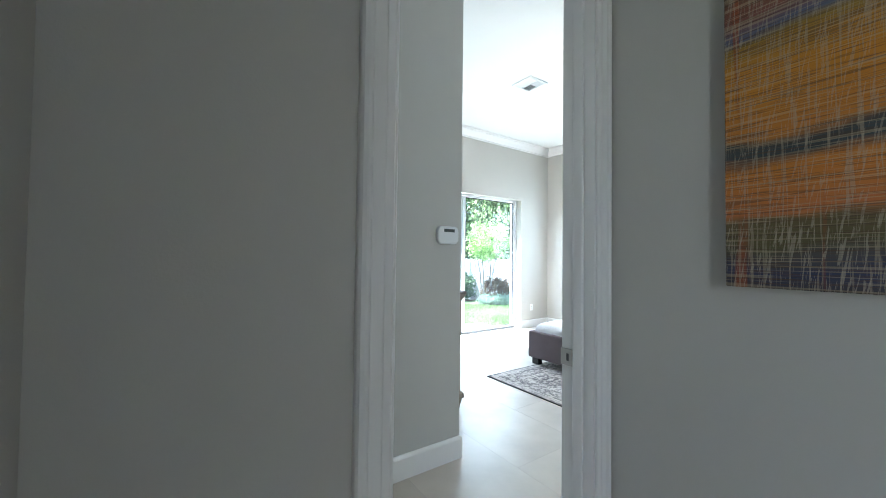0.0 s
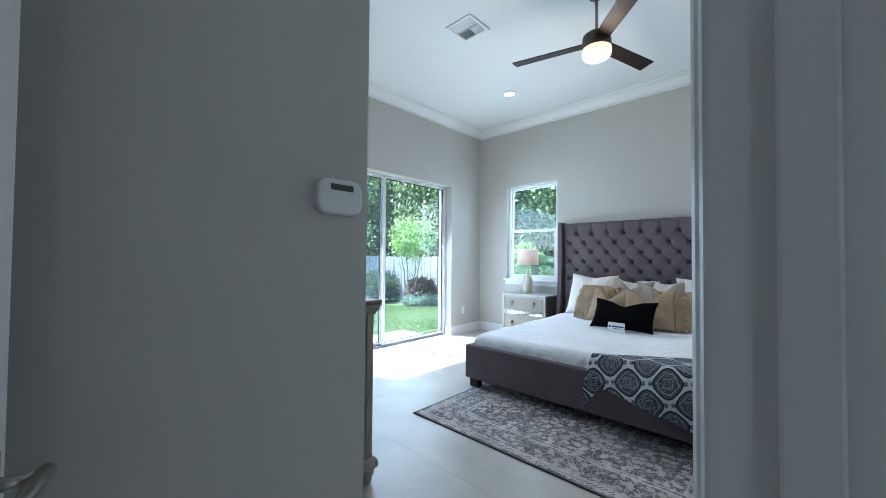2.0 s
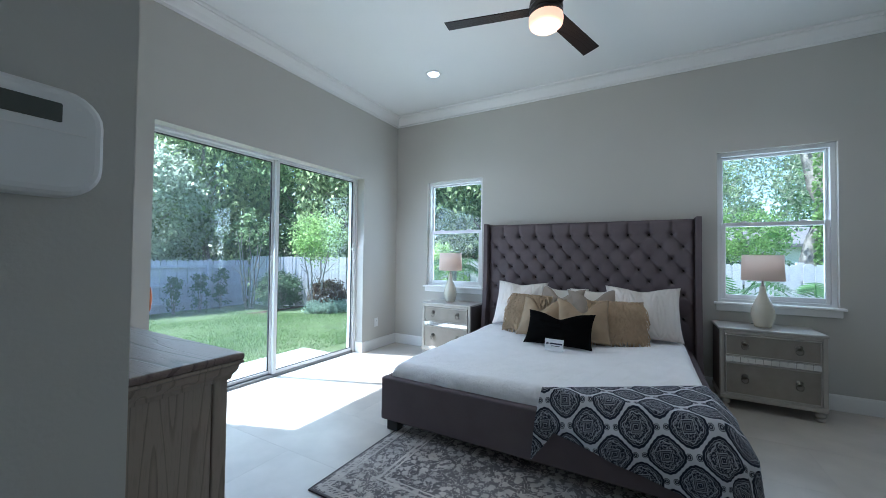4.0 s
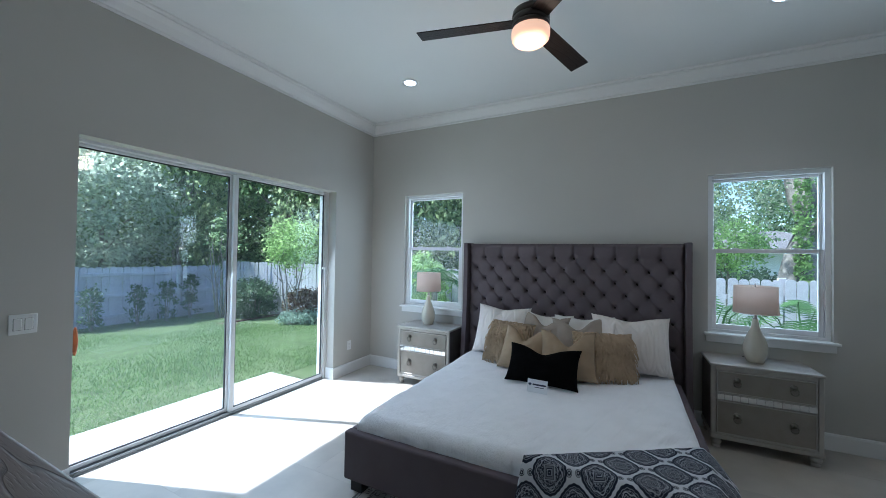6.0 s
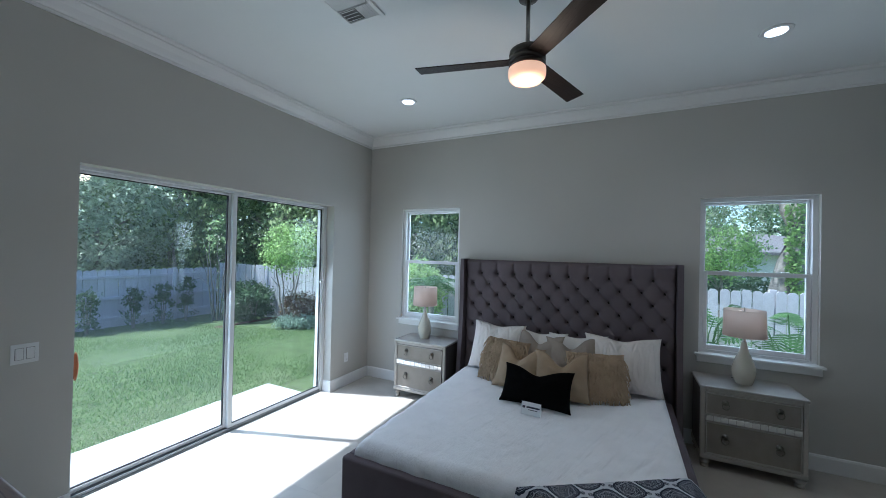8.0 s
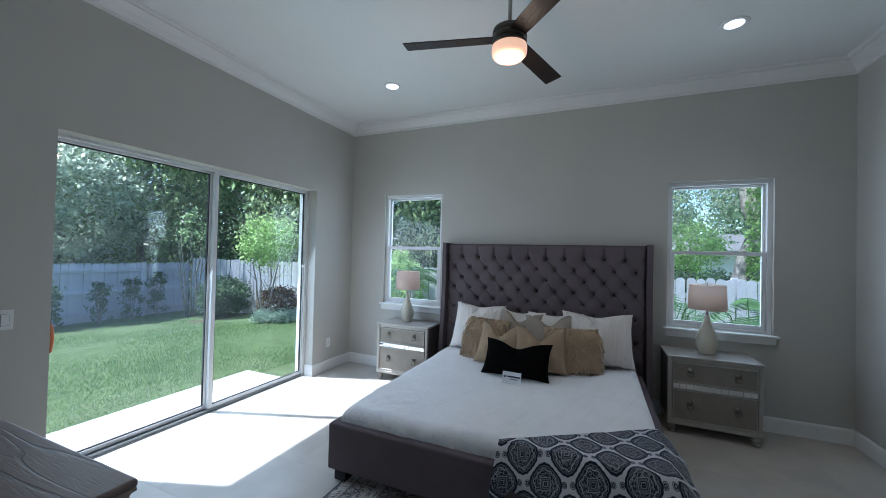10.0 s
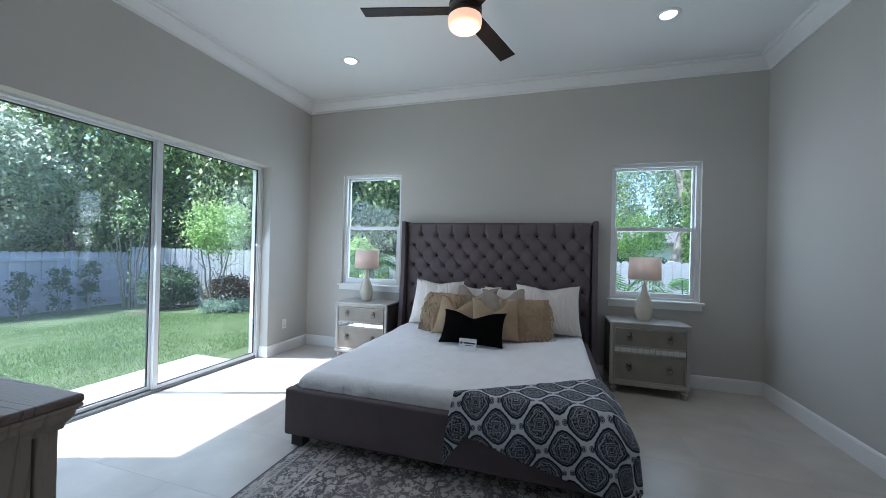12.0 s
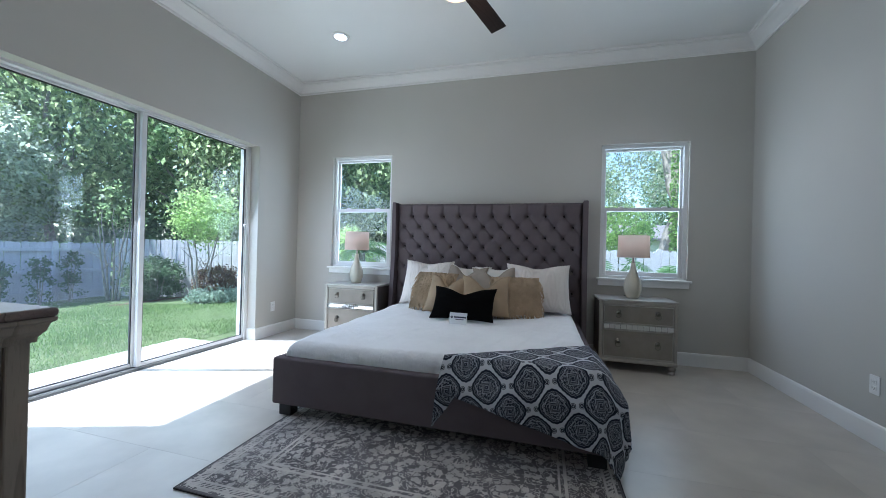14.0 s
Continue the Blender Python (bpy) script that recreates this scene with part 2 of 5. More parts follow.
# ---- patterned materials ----
def nodes_of(m):
    nt = m.node_tree

    def op(kind, a, b=0.0, c=None):
        n = nt.nodes.new("ShaderNodeMath")
        n.operation = kind
        for i, v in enumerate((a, b, c)):
            if v is None:
                continue
            if isinstance(v, (int, float)):
                n.inputs[i].default_value = v
            else:
                nt.links.new(v, n.inputs[i])
        return n.outputs[0]

    def mix(f, a, b):
        n = nt.nodes.new("ShaderNodeMix")
        n.data_type = "RGBA"
        for i, v in ((0, f), (6, a), (7, b)):
            if isinstance(v, tuple):
                n.inputs[i].default_value = (*v, 1)
            elif isinstance(v, (int, float)):
                n.inputs[i].default_value = v
            else:
                nt.links.new(v, n.inputs[i])
        return n.outputs[2]

    def coords(which="Object"):
        tc = nt.nodes.new("ShaderNodeTexCoord")
        sp = nt.nodes.new("ShaderNodeSeparateXYZ")
        nt.links.new(tc.outputs[which], sp.inputs[0])
        return tc.outputs[which], sp.outputs[0], sp.outputs[1], sp.outputs[2]

    def vec(x, y, z=0.0):
        n = nt.nodes.new("ShaderNodeCombineXYZ")
        for i, v in enumerate((x, y, z)):
            if isinstance(v, (int, float)):
                n.inputs[i].default_value = v
            else:
                nt.links.new(v, n.inputs[i])
        return n.outputs[0]

    def noise_of(v, scale, detail=4.0, dist=0.0):
        n = nt.nodes.new("ShaderNodeTexNoise")
        n.inputs["Scale"].default_value, n.inputs["Detail"].default_value, n.inputs["Distortion"].default_value = scale, detail, dist
        nt.links.new(v, n.inputs["Vector"])
        return n.outputs["Fac"]

    def step(v, lo, hi, a=0.0, b=1.0):
        n = nt.nodes.new("ShaderNodeMapRange")
        n.interpolation_type = "SMOOTHSTEP"
        for i, q in enumerate((lo, hi, a, b)):
            n.inputs[i + 1].default_value = q
        nt.links.new(v, n.inputs[0])
        return n.outputs[0]

    def finish(color, height=None, strength=0.3, dist=0.004):
        p = nt.nodes["Principled BSDF"]
        nt.links.new(color, p.inputs["Base Color"])
        if height is not None:
            b = nt.nodes.new("ShaderNodeBump")
            b.inputs["Strength"].default_value, b.inputs["Distance"].default_value = strength, dist
            nt.links.new(height, b.inputs["Height"])
            nt.links.new(b.outputs[0], p.inputs["Normal"])

    return op, mix, coords, vec, noise_of, step, finish


def throw_mat():
    m = mat("printed_throw", (0.5, 0.5, 0.5), 0.9, spec=0.2)
    op, mix, coords, vec, noise_of, step, finish = nodes_of(m)
    uv, u, v, _ = coords("UV")
    c = 0.158
    p, q = op("DIVIDE", u, c), op("DIVIDE", v, c)
    sp, sq = op("SUBTRACT", op("FRACT", p), 0.5), op("SUBTRACT", op("FRACT", q), 0.5)
    fp, fq = op("ABSOLUTE", sp), op("ABSOLUTE", sq)
    r = op("POWER", op("ADD", op("POWER", fp, 3.0), op("POWER", fq, 3.0)), 1 / 3.0)
    ang = op("ARCTAN2", fp, fq)
    lobes = op("MULTIPLY", op("ABSOLUTE", op("SINE", op("MULTIPLY", ang, 10.0))), 0.016)

    def line(x, at, w):
        return step(op("ABSOLUTE", op("SUBTRACT", x, at)), w * 0.6, w, 1.0, 0.0)

    cell = step(op("SUBTRACT", r, lobes), 0.446, 0.458, 1.0, 0.0)
    lace = noise_of(uv, 150.0, 1.5, 1.2)
    s1 = op("ADD", fp, fq)
    zone = op("MULTIPLY", step(s1, 0.23, 0.25), step(r, 0.355, 0.375, 1.0, 0.0))
    marks = op("MULTIPLY", zone, step(op("ADD", lace, op("MULTIPLY", op("SINE", op("MULTIPLY", r, 90.0)), 0.05)), 0.50, 0.55))
    loops = op("MULTIPLY", line(op("ADD", r, op("MULTIPLY", op("SINE", op("MULTIPLY", ang, 8.0)), 0.022)), 0.325, 0.014), zone)
    core = op("MAXIMUM", op("MAXIMUM", line(s1, 0.215, 0.018), op("MULTIPLY", line(s1, 0.15, 0.03), 0.45)), op("MAXIMUM", line(s1, 0.085, 0.014), line(s1, 0.0, 0.018)))
    rim = op("MULTIPLY", line(op("SUBTRACT", r, lobes), 0.385, 0.010), 0.6)
    fine = op("MAXIMUM", op("MAXIMUM", op("MULTIPLY", marks, 0.75), loops), op("MAXIMUM", core, rim))
    # two small knots on one diagonal of every crossing
    dp, dq = op("SUBTRACT", p, op("ROUND", p)), op("SUBTRACT", q, op("ROUND", q))
    along = op("ABSOLUTE", op("SUBTRACT", op("ABSOLUTE", op("SUBTRACT", dp, dq)), 0.185))
    perp = op("ABSOLUTE", op("ADD", dp, dq))
    k = op("MAXIMUM", op("MAXIMUM", along, perp), op("MULTIPLY", op("ADD", along, perp), 0.68))
    knot = op("MULTIPLY", step(k, 0.112, 0.122, 1.0, 0.0), op("SUBTRACT", 1.0, op("MULTIPLY", op("MAXIMUM", line(k, 0.082, 0.014), step(k, 0.022, 0.032, 1.0, 0.0)), 0.8)))
    dark = op("MAXIMUM", op("MULTIPLY", cell, op("SUBTRACT", 1.0, op("MULTIPLY", fine, 0.62))), knot)
    weave = noise_of(uv, 900.0, 1.0)
    navy = mix(step(noise_of(uv, 3.0), 0.35, 0.65), (0.012, 0.018, 0.035), (0.02, 0.027, 0.045))
    finish(mix(dark, (0.54, 0.56, 0.60), navy), weave, 0.25, 0.002)
    return m


def rug_mat(lx, ly):
    """Faded floral rug of the half size lx, ly, with a scrolled border."""
    m = mat("faded_rug", (0.4, 0.4, 0.4), 0.95, spec=0.1)
    op, mix, coords, vec, noise_of, step, finish = nodes_of(m)
    o, x, y, z = coords()
    edge = op("MINIMUM", op("SUBTRACT", lx, op("ABSOLUTE", x)), op("SUBTRACT", ly, op("ABSOLUTE", y)))
    ax, ay = op("ABSOLUTE", x), op("ABSOLUTE", y)
    mir = vec(ax, y, 0)
    vo = bpy.data.materials["faded_rug"].node_tree.nodes.new("ShaderNodeTexVoronoi")
    vo.inputs["Scale"].default_value = 21.0
    m.node_tree.links.new(mir, vo.inputs["Vector"])
    petals = op("ADD", vo.outputs["Distance"], op("MULTIPLY", op("SUBTRACT", noise_of(o, 62.0, 2.0, 0.6), 0.5), 0.9))
    bloom = step(petals, 0.40, 0.46, 1.0, 0.0)
    scroll = step(op("ABSOLUTE", op("SUBTRACT", noise_of(mir, 17.0, 1.0, 1.8), 0.5)), 0.022, 0.034, 1.0, 0.0)
    field = op("MAXIMUM", op("MULTIPLY", bloom, 0.9), scroll)
    scroll2 = step(op("ABSOLUTE", op("SUBTRACT", noise_of(mir, 22.0, 1.0, 2.2), 0.5)), 0.03, 0.045, 1.0, 0.0)
    band = op("MULTIPLY", step(edge, 0.075, 0.082), step(edge, 0.25, 0.257, 1.0, 0.0))
    pat = op("ADD", op("MULTIPLY", op("SUBTRACT", 1.0, band), field), op("MULTIPLY", band, op("MAXIMUM", scroll2, op("MULTIPLY", bloom, 0.75))))
    for e, w in ((0.032, 0.006), (0.072, 0.007), (0.255, 0.009), (0.285, 0.006)):
        pat = op("MAXIMUM", pat, step(op("ABSOLUTE", op("SUBTRACT", edge, e)), w * 0.7, w, 1.0, 0.0))
    dots = op("MULTIPLY", op("MULTIPLY", step(edge, 0.036, 0.04), step(edge, 0.064, 0.068, 1.0, 0.0)), step(op("SINE", op("MULTIPLY", op("ADD", x, y), 240.0)), -0.2, 0.2))
    pat = op("MAXIMUM", pat, dots)
    wear = step(noise_of(o, 5.0, 5.0), 0.3, 0.75)
    pat = op("MULTIPLY", pat, op("ADD", 0.6, op("MULTIPLY", wear, 0.45)))
    pat = op("MULTIPLY", pat, step(edge, 0.010, 0.014))
    ground = mix(step(noise_of(o, 2.5, 4.0), 0.35, 0.65), (0.13, 0.12, 0.125), (0.205, 0.19, 0.19))
    pile = noise_of(o, 420.0, 2.0)
    finish(mix(pat, ground, (0.64, 0.60, 0.55)), op("ADD", op("MULTIPLY", pat, 0.6), pile), 0.5, 0.004)
    return m


def painting_mat():
    m = mat("abstract_canvas", (0.4, 0.3, 0.1), 0.55)
    op, mix, coords, vec, noise_of, step, finish = nodes_of(m)
    o, x, y, z = coords()
    wob = op("MULTIPLY", op("SUBTRACT", noise_of(vec(0, op("MULTIPLY", y, 4.0), op("MULTIPLY", z, 14.0)), 1.0, 5.0), 0.5), 0.10)
    h = op("ADD", op("SUBTRACT", z, op("MULTIPLY", y, -0.03)), wob)
    rampn = m.node_tree.nodes.new("ShaderNodeValToRGB")
    cols = [(0.0, (0.05, 0.04, 0.03)), (0.05, (0.035, 0.045, 0.11)), (0.10, (0.10, 0.09, 0.035)), (0.145, (0.13, 0.10, 0.04)), (0.165, (0.48, 0.16, 0.04)), (0.26, (0.54, 0.20, 0.018)), (0.29, (0.04, 0.06, 0.07)), (0.315, (0.05, 0.06, 0.06)),
            (0.335, (0.50, 0.19, 0.02)), (0.47, (0.54, 0.23, 0.012)), (0.53, (0.28, 0.18, 0.025)), (0.55, (0.10, 0.12, 0.2)), (0.6, (0.22, 0.08, 0.05)), (0.66, (0.09, 0.07, 0.03)), (0.75, (0.3, 0.22, 0.05)), (1.0, (0.4, 0.2, 0.04))]
    el = rampn.color_ramp.elements
    el[0].position, el[0].color = cols[0][0], (*cols[0][1], 1)
    el[1].position, el[1].color = cols[-1][0], (*cols[-1][1], 1)
    for pos, c in cols[1:-1]:
        e = el.new(pos)
        e.color = (*c, 1)
    m.node_tree.links.new(op("DIVIDE", h, 1.2), rampn.inputs[0])
    base = rampn.outputs[0]
    hz = step(noise_of(vec(0, op("MULTIPLY", y, 3.0), op("MULTIPLY", z, 170.0)), 1.0, 4.0, 0.3), 0.53, 0.60)
    vt = step(noise_of(vec(0, op("MULTIPLY", y, 170.0), op("MULTIPLY", z, 6.0)), 1.0, 4.0, 0.6), 0.555, 0.60)
    dk = step(noise_of(vec(3, op("MULTIPLY", y, 5.0), op("MULTIPLY", z, 140.0)), 1.0, 4.0, 0.3), 0.54, 0.60)
    rd = step(noise_of(vec(7, op("MULTIPLY", y, 14.0), op("MULTIPLY", z, 1.2)), 1.0, 3.0, 0.6), 0.60, 0.68)
    c = mix(op("MULTIPLY", rd, 0.7), base, (0.30, 0.07, 0.015))
    c = mix(op("MULTIPLY", dk, 0.55), c, (0.07, 0.045, 0.03))
    c = mix(op("MULTIPLY", hz, 0.33), c, (0.55, 0.45, 0.28))
    c = mix(op("MULTIPLY", vt, 0.42), c, (0.46, 0.39, 0.28))
    low = step(z, 0.12, 0.22, 1.0, 0.0)
    mesh = step(noise_of(vec(11, op("ADD", op("MULTIPLY", y, 190.0), op("MULTIPLY", z, 26.0)), op("MULTIPLY", z, 14.0)), 1.0, 2.0, 0.8), 0.575, 0.615)
    c = mix(op("MULTIPLY", mesh, op("ADD", 0.30, op("MULTIPLY", low, 0.15))), c, (0.50, 0.44, 0.34))
    thin = step(noise_of(vec(19, op("MULTIPLY", y, 6.0), op("MULTIPLY", z, 330.0)), 1.0, 3.0, 0.4), 0.56, 0.61)
    c = mix(op("MULTIPLY", thin, 0.45), c, (0.10, 0.05, 0.025))
    finish(c, op("ADD", hz, vt), 0.5, 0.003)
    return m


def oak_mat(name, a, b, along):
    m = mat(name, a, 0.45)
    op, mix, coords, vec, noise_of, step, finish = nodes_of(m)
    o, x, y, z = coords()
    k = {"x": (1.2, 9, 9), "y": (10, 0.55, 10), "z": (9, 9, 0.9)}[along]
    sv = vec(op("MULTIPLY", x, k[0]), op("MULTIPLY", y, k[1]), op("MULTIPLY", z, k[2]))
    warp = noise_of(sv, 0.55, 2.0, 0.4)
    rings = op("FRACT", op("MULTIPLY", warp, 15.0))
    dark = op("MULTIPLY", step(rings, 0.72, 0.93), step(rings, 0.95, 1.0, 1.0, 0.0))
    pores = step(noise_of(vec(op("MULTIPLY", x, k[0] * 22), op("MULTIPLY", y, k[1] * 22), op("MULTIPLY", z, k[2] * 22)), 1.0, 2.0), 0.52, 0.66)
    f = op("MINIMUM", op("ADD", op("MULTIPLY", dark, 0.8), op("MULTIPLY", pores, 0.25)), 1.0)
    finish(mix(f, a, b), op("SUBTRACT", 1.0, f), 0.35, 0.002)
    return m


def linen_mat(name, color, rough=0.9, scale=500.0, vary=0.06, quilt=0.0, wrinkle=0.0, spec=0.25):
    m = mat(name, color, rough, spec=spec)
    op, mix, coords, vec, noise_of, step, finish = nodes_of(m)
    o, x, y, z = coords()
    f = step(noise_of(o, 7.0, 4.0), 0.3, 0.7)
    dark = tuple(c * (1 - vary * 2) for c in color)
    h = op("ADD", noise_of(vec(op("MULTIPLY", x, 2.0), y, z), scale, 2.0), op("MULTIPLY", noise_of(o, 14.0, 3.0), 1.5 + wrinkle))
    if wrinkle:
        h = op("ADD", h, op("MULTIPLY", noise_of(vec(op("ADD", op("MULTIPLY", x, 3.0), op("MULTIPLY", y, 9.0)), op("MULTIPLY", y, 2.0), z), 2.2, 4.0, 0.8), wrinkle * 2.0))
    if quilt:
        zig = op("ADD", y, op("MULTIPLY", op("PINGPONG", x, 0.06), 1.0))
        h = op("ADD", op("MULTIPLY", op("ABSOLUTE", op("SINE", op("MULTIPLY", zig, 75.0))), 4.0), h)
    finish(mix(f, dark, color), h, 0.35, 0.003 if not quilt else 0.006)
    return m


M_THROW = throw_mat()
M_PAINT = painting_mat()
M_OAKTOP = oak_mat("dark_oak_top", (0.18, 0.135, 0.118), (0.06, 0.042, 0.038), "y")
M_OAK = oak_mat("weathered_oak", (0.30, 0.25, 0.205), (0.19, 0.155, 0.125), "z")
M_VELVET = linen_mat("taupe_grey_upholstery", (0.14, 0.117, 0.126), 0.85, 700.0, 0.05, spec=0.12)
M_BINDING_DIMPLE = mat("black_seam", (0.02, 0.018, 0.02), 0.8)
M_SHEET = linen_mat("white_coverlet", (0.85, 0.855, 0.87), 0.85, 260.0, 0.02, wrinkle=6.0)
M_PILLOW = linen_mat("quilted_white_cotton", (0.80, 0.75, 0.71), 0.9, 300.0, 0.02, quilt=1.0)
M_PLAINPILLOW = linen_mat("white_cotton", (0.78, 0.76, 0.73), 0.9, 400.0, 0.02)
M_TAN = linen_mat("tan_velvet", (0.38, 0.285, 0.185), 0.7, 600.0, 0.08)
M_TAUPE = linen_mat("taupe_satin", (0.36, 0.31, 0.26), 0.5, 500.0, 0.06)
M_SHAG = linen_mat("beige_fringe", (0.56, 0.43, 0.29), 0.9, 300.0, 0.12)
M_BLACKCLOTH = linen_mat("black_velvet", (0.0045, 0.0045, 0.0045), 0.95, 500.0, 0.05, spec=0.03)
M_SILVER = mat("champagne_silver_paint", (0.40, 0.375, 0.335), 0.38, 0.35, vary=0.06, scale=14, bump=0.06, bscale=70)
M_VENTBACK = mat("duct_shade", (0.22, 0.22, 0.22), 0.9)
M_DRAWER = mat("taupe_silver_drawer", (0.27, 0.245, 0.21), 0.42, 0.3, vary=0.07, scale=12, bump=0.06, bscale=70)
M_SILVERTOP = mat("champagne_silver_top", (0.42, 0.40, 0.37), 0.28, 0.35, vary=0.06, scale=10, bump=0.05, bscale=60)
M_DARKSIDE = mat("dark_stained_side", (0.07, 0.06, 0.055), 0.5, vary=0.1, scale=20)
M_PULL = mat("aged_nickel", (0.19, 0.175, 0.15), 0.35, 1.0, vary=0.1, scale=60)
M_MIRROR = mat("mirror_strip", (0.82, 0.83, 0.83), 0.06, 1.0)
M_CERAMIC = mat("cream_ceramic", (0.60, 0.57, 0.47), 0.22, vary=0.04, scale=9, bump=0.03, bscale=30)
M_SHADE = linen_mat("blush_linen_shade", (0.86, 0.755, 0.69), 0.95, 700.0, 0.02)


def let_through(m, color, share):
    """Thin cloth: a share of the light passes through it, scattered."""
    nt = m.node_tree
    out = next(n for n in nt.nodes if n.type == "OUTPUT_MATERIAL")
    front = out.inputs["Surface"].links[0].from_socket
    tl = nt.nodes.new("ShaderNodeBsdfTranslucent")
    tl.inputs[0].default_value = (*color, 1)
    mx = nt.nodes.new("ShaderNodeMixShader")
    mx.inputs[0].default_value = share
    nt.links.new(front, mx.inputs[1])
    nt.links.new(tl.outputs[0], mx.inputs[2])
    nt.links.new(mx.outputs[0], out.inputs["Surface"])


let_through(M_SHADE, (0.93, 0.81, 0.735), 0.6)
M_BLADE = oak_mat("espresso_blade", (0.024, 0.018, 0.016), (0.012, 0.009, 0.008), "x")
M_BLADE.node_tree.nodes["Principled BSDF"].inputs["Specular IOR Level"].default_value = 0.15
M_FANBODY = mat("bronze_fan_body", (0.09, 0.075, 0.065), 0.35, 0.7, vary=0.08, scale=25)
M_PLASTIC = mat("white_plastic", (0.74, 0.75, 0.75), 0.35, vary=0.01)
M_LCD = mat("lcd_window", (0.075, 0.085, 0.075), 0.15)
M_OUTLET = mat("outlet_slots", (0.06, 0.06, 0.06), 0.6)
M_LAMPGLOW = glow("frosted_lamp_glass", (1.0, 0.56, 0.34), 0.38)
M_DOWN = glow("downlight_lens", (0.9, 0.95, 1.0), 3.0)
M_ORANGE = mat("orange_wood_pull", (0.42, 0.12, 0.03), 0.4, vary=0.12, scale=20)
M_CARD = mat("white_card", (0.75, 0.77, 0.80), 0.5)
M_INK = mat("navy_ink", (0.02, 0.025, 0.06), 0.6)


# ---- sliding door, windows, doorway ----
def slider_door():
    door = thing("sliding_door", pose(-1.8765, 0.12, 0), "white two-panel aluminium sliding glass door to the lawn", "sliding door", kind="structure")
    w = (SLIDER[1] - SLIDER[0]) / 2
    bm = bmesh.new()
    box(bm, -w, -w + 0.035, 0, 0.105, 0, SLIDER[3])
    box(bm, w - 0.045, w, 0, 0.105, 0, SLIDER[3])
    box(bm, -w + 0.035, w - 0.045, 0, 0.105, SLIDER[3] - 0.020, SLIDER[3])
    part("frame", bm, M_ALU, door)
    bm = bmesh.new()
    box(bm, -w + 0.035, w - 0.045, 0.0, 0.105, -0.1, 0.010)
    for y in (0.008, 0.05, 0.09):
        box(bm, -w + 0.035, w - 0.045, y, y + 0.008, 0.012, 0.03)
    part("track", bm, M_TRACK, door, "ribbed grey aluminium floor track")

    def panel(x0, x1, y, lst, rst, label, pane):
        bm = bmesh.new()
        top, bot = SLIDER[3] - 0.022, 0.03
        box(bm, x0, x0 + lst, y, y + 0.034, bot, top, 0.003, 1)
        box(bm, x1 - rst, x1, y, y + 0.034, bot, top, 0.003, 1)
        box(bm, x0 + lst, x1 - rst, y + 0.001, y + 0.033, bot, bot + 0.03, 0.003, 1)
        box(bm, x0 + lst, x1 - rst, y + 0.001, y + 0.033, top - 0.02, top, 0.003, 1)
        p = part("panel", bm, M_ALU, door, label)
        g = part("glass_pane", boxed(x0 + lst, x1 - rst, y + 0.014, y + 0.019, bot + 0.03, top - 0.02), pane, p, "clear glass pane")
        g.visible_shadow = False
        bm = bmesh.new()
        for a, b, c, d in ((x0 + lst, x0 + lst + 0.007, bot + 0.03, top - 0.02), (x1 - rst - 0.007, x1 - rst, bot + 0.03, top - 0.02), (x0 + lst, x1 - rst, top - 0.028, top - 0.02), (x0 + lst, x1 - rst, bot + 0.03, bot + 0.037)):
            box(bm, a, b, y + 0.008, y + 0.026, c, d)
        part("gasket", bm, M_BLACK, p, "thin black rubber gasket")
        return p

    a = panel(-w + 0.037, -0.005, 0.052, 0.012, 0.045, "sliding panel with orange pull", M_HAZY)
    panel(-0.032, w - 0.047, 0.012, 0.04, 0.014, "fixed glass panel", M_GLASS)
    bm = bmesh.new()
    prof = [(0.004, 0.0), (0.010, 0.02), (0.015, 0.06), (0.017, 0.095), (0.015, 0.13), (0.010, 0.17), (0.004, 0.19)]
    lathe(bm, prof, 12, pose(-w + 0.055, 0.018, 0.81))
    part("pull_handle", bm, M_ORANGE, a, "orange wooden pull handle", True)
    bm = boxed(w - 0.085, w - 0.05, -0.012, 0.012, 1.33, 1.35, 0.004)
    part("latch", bm, M_VINYL, door, "small white latch")


slider_door()


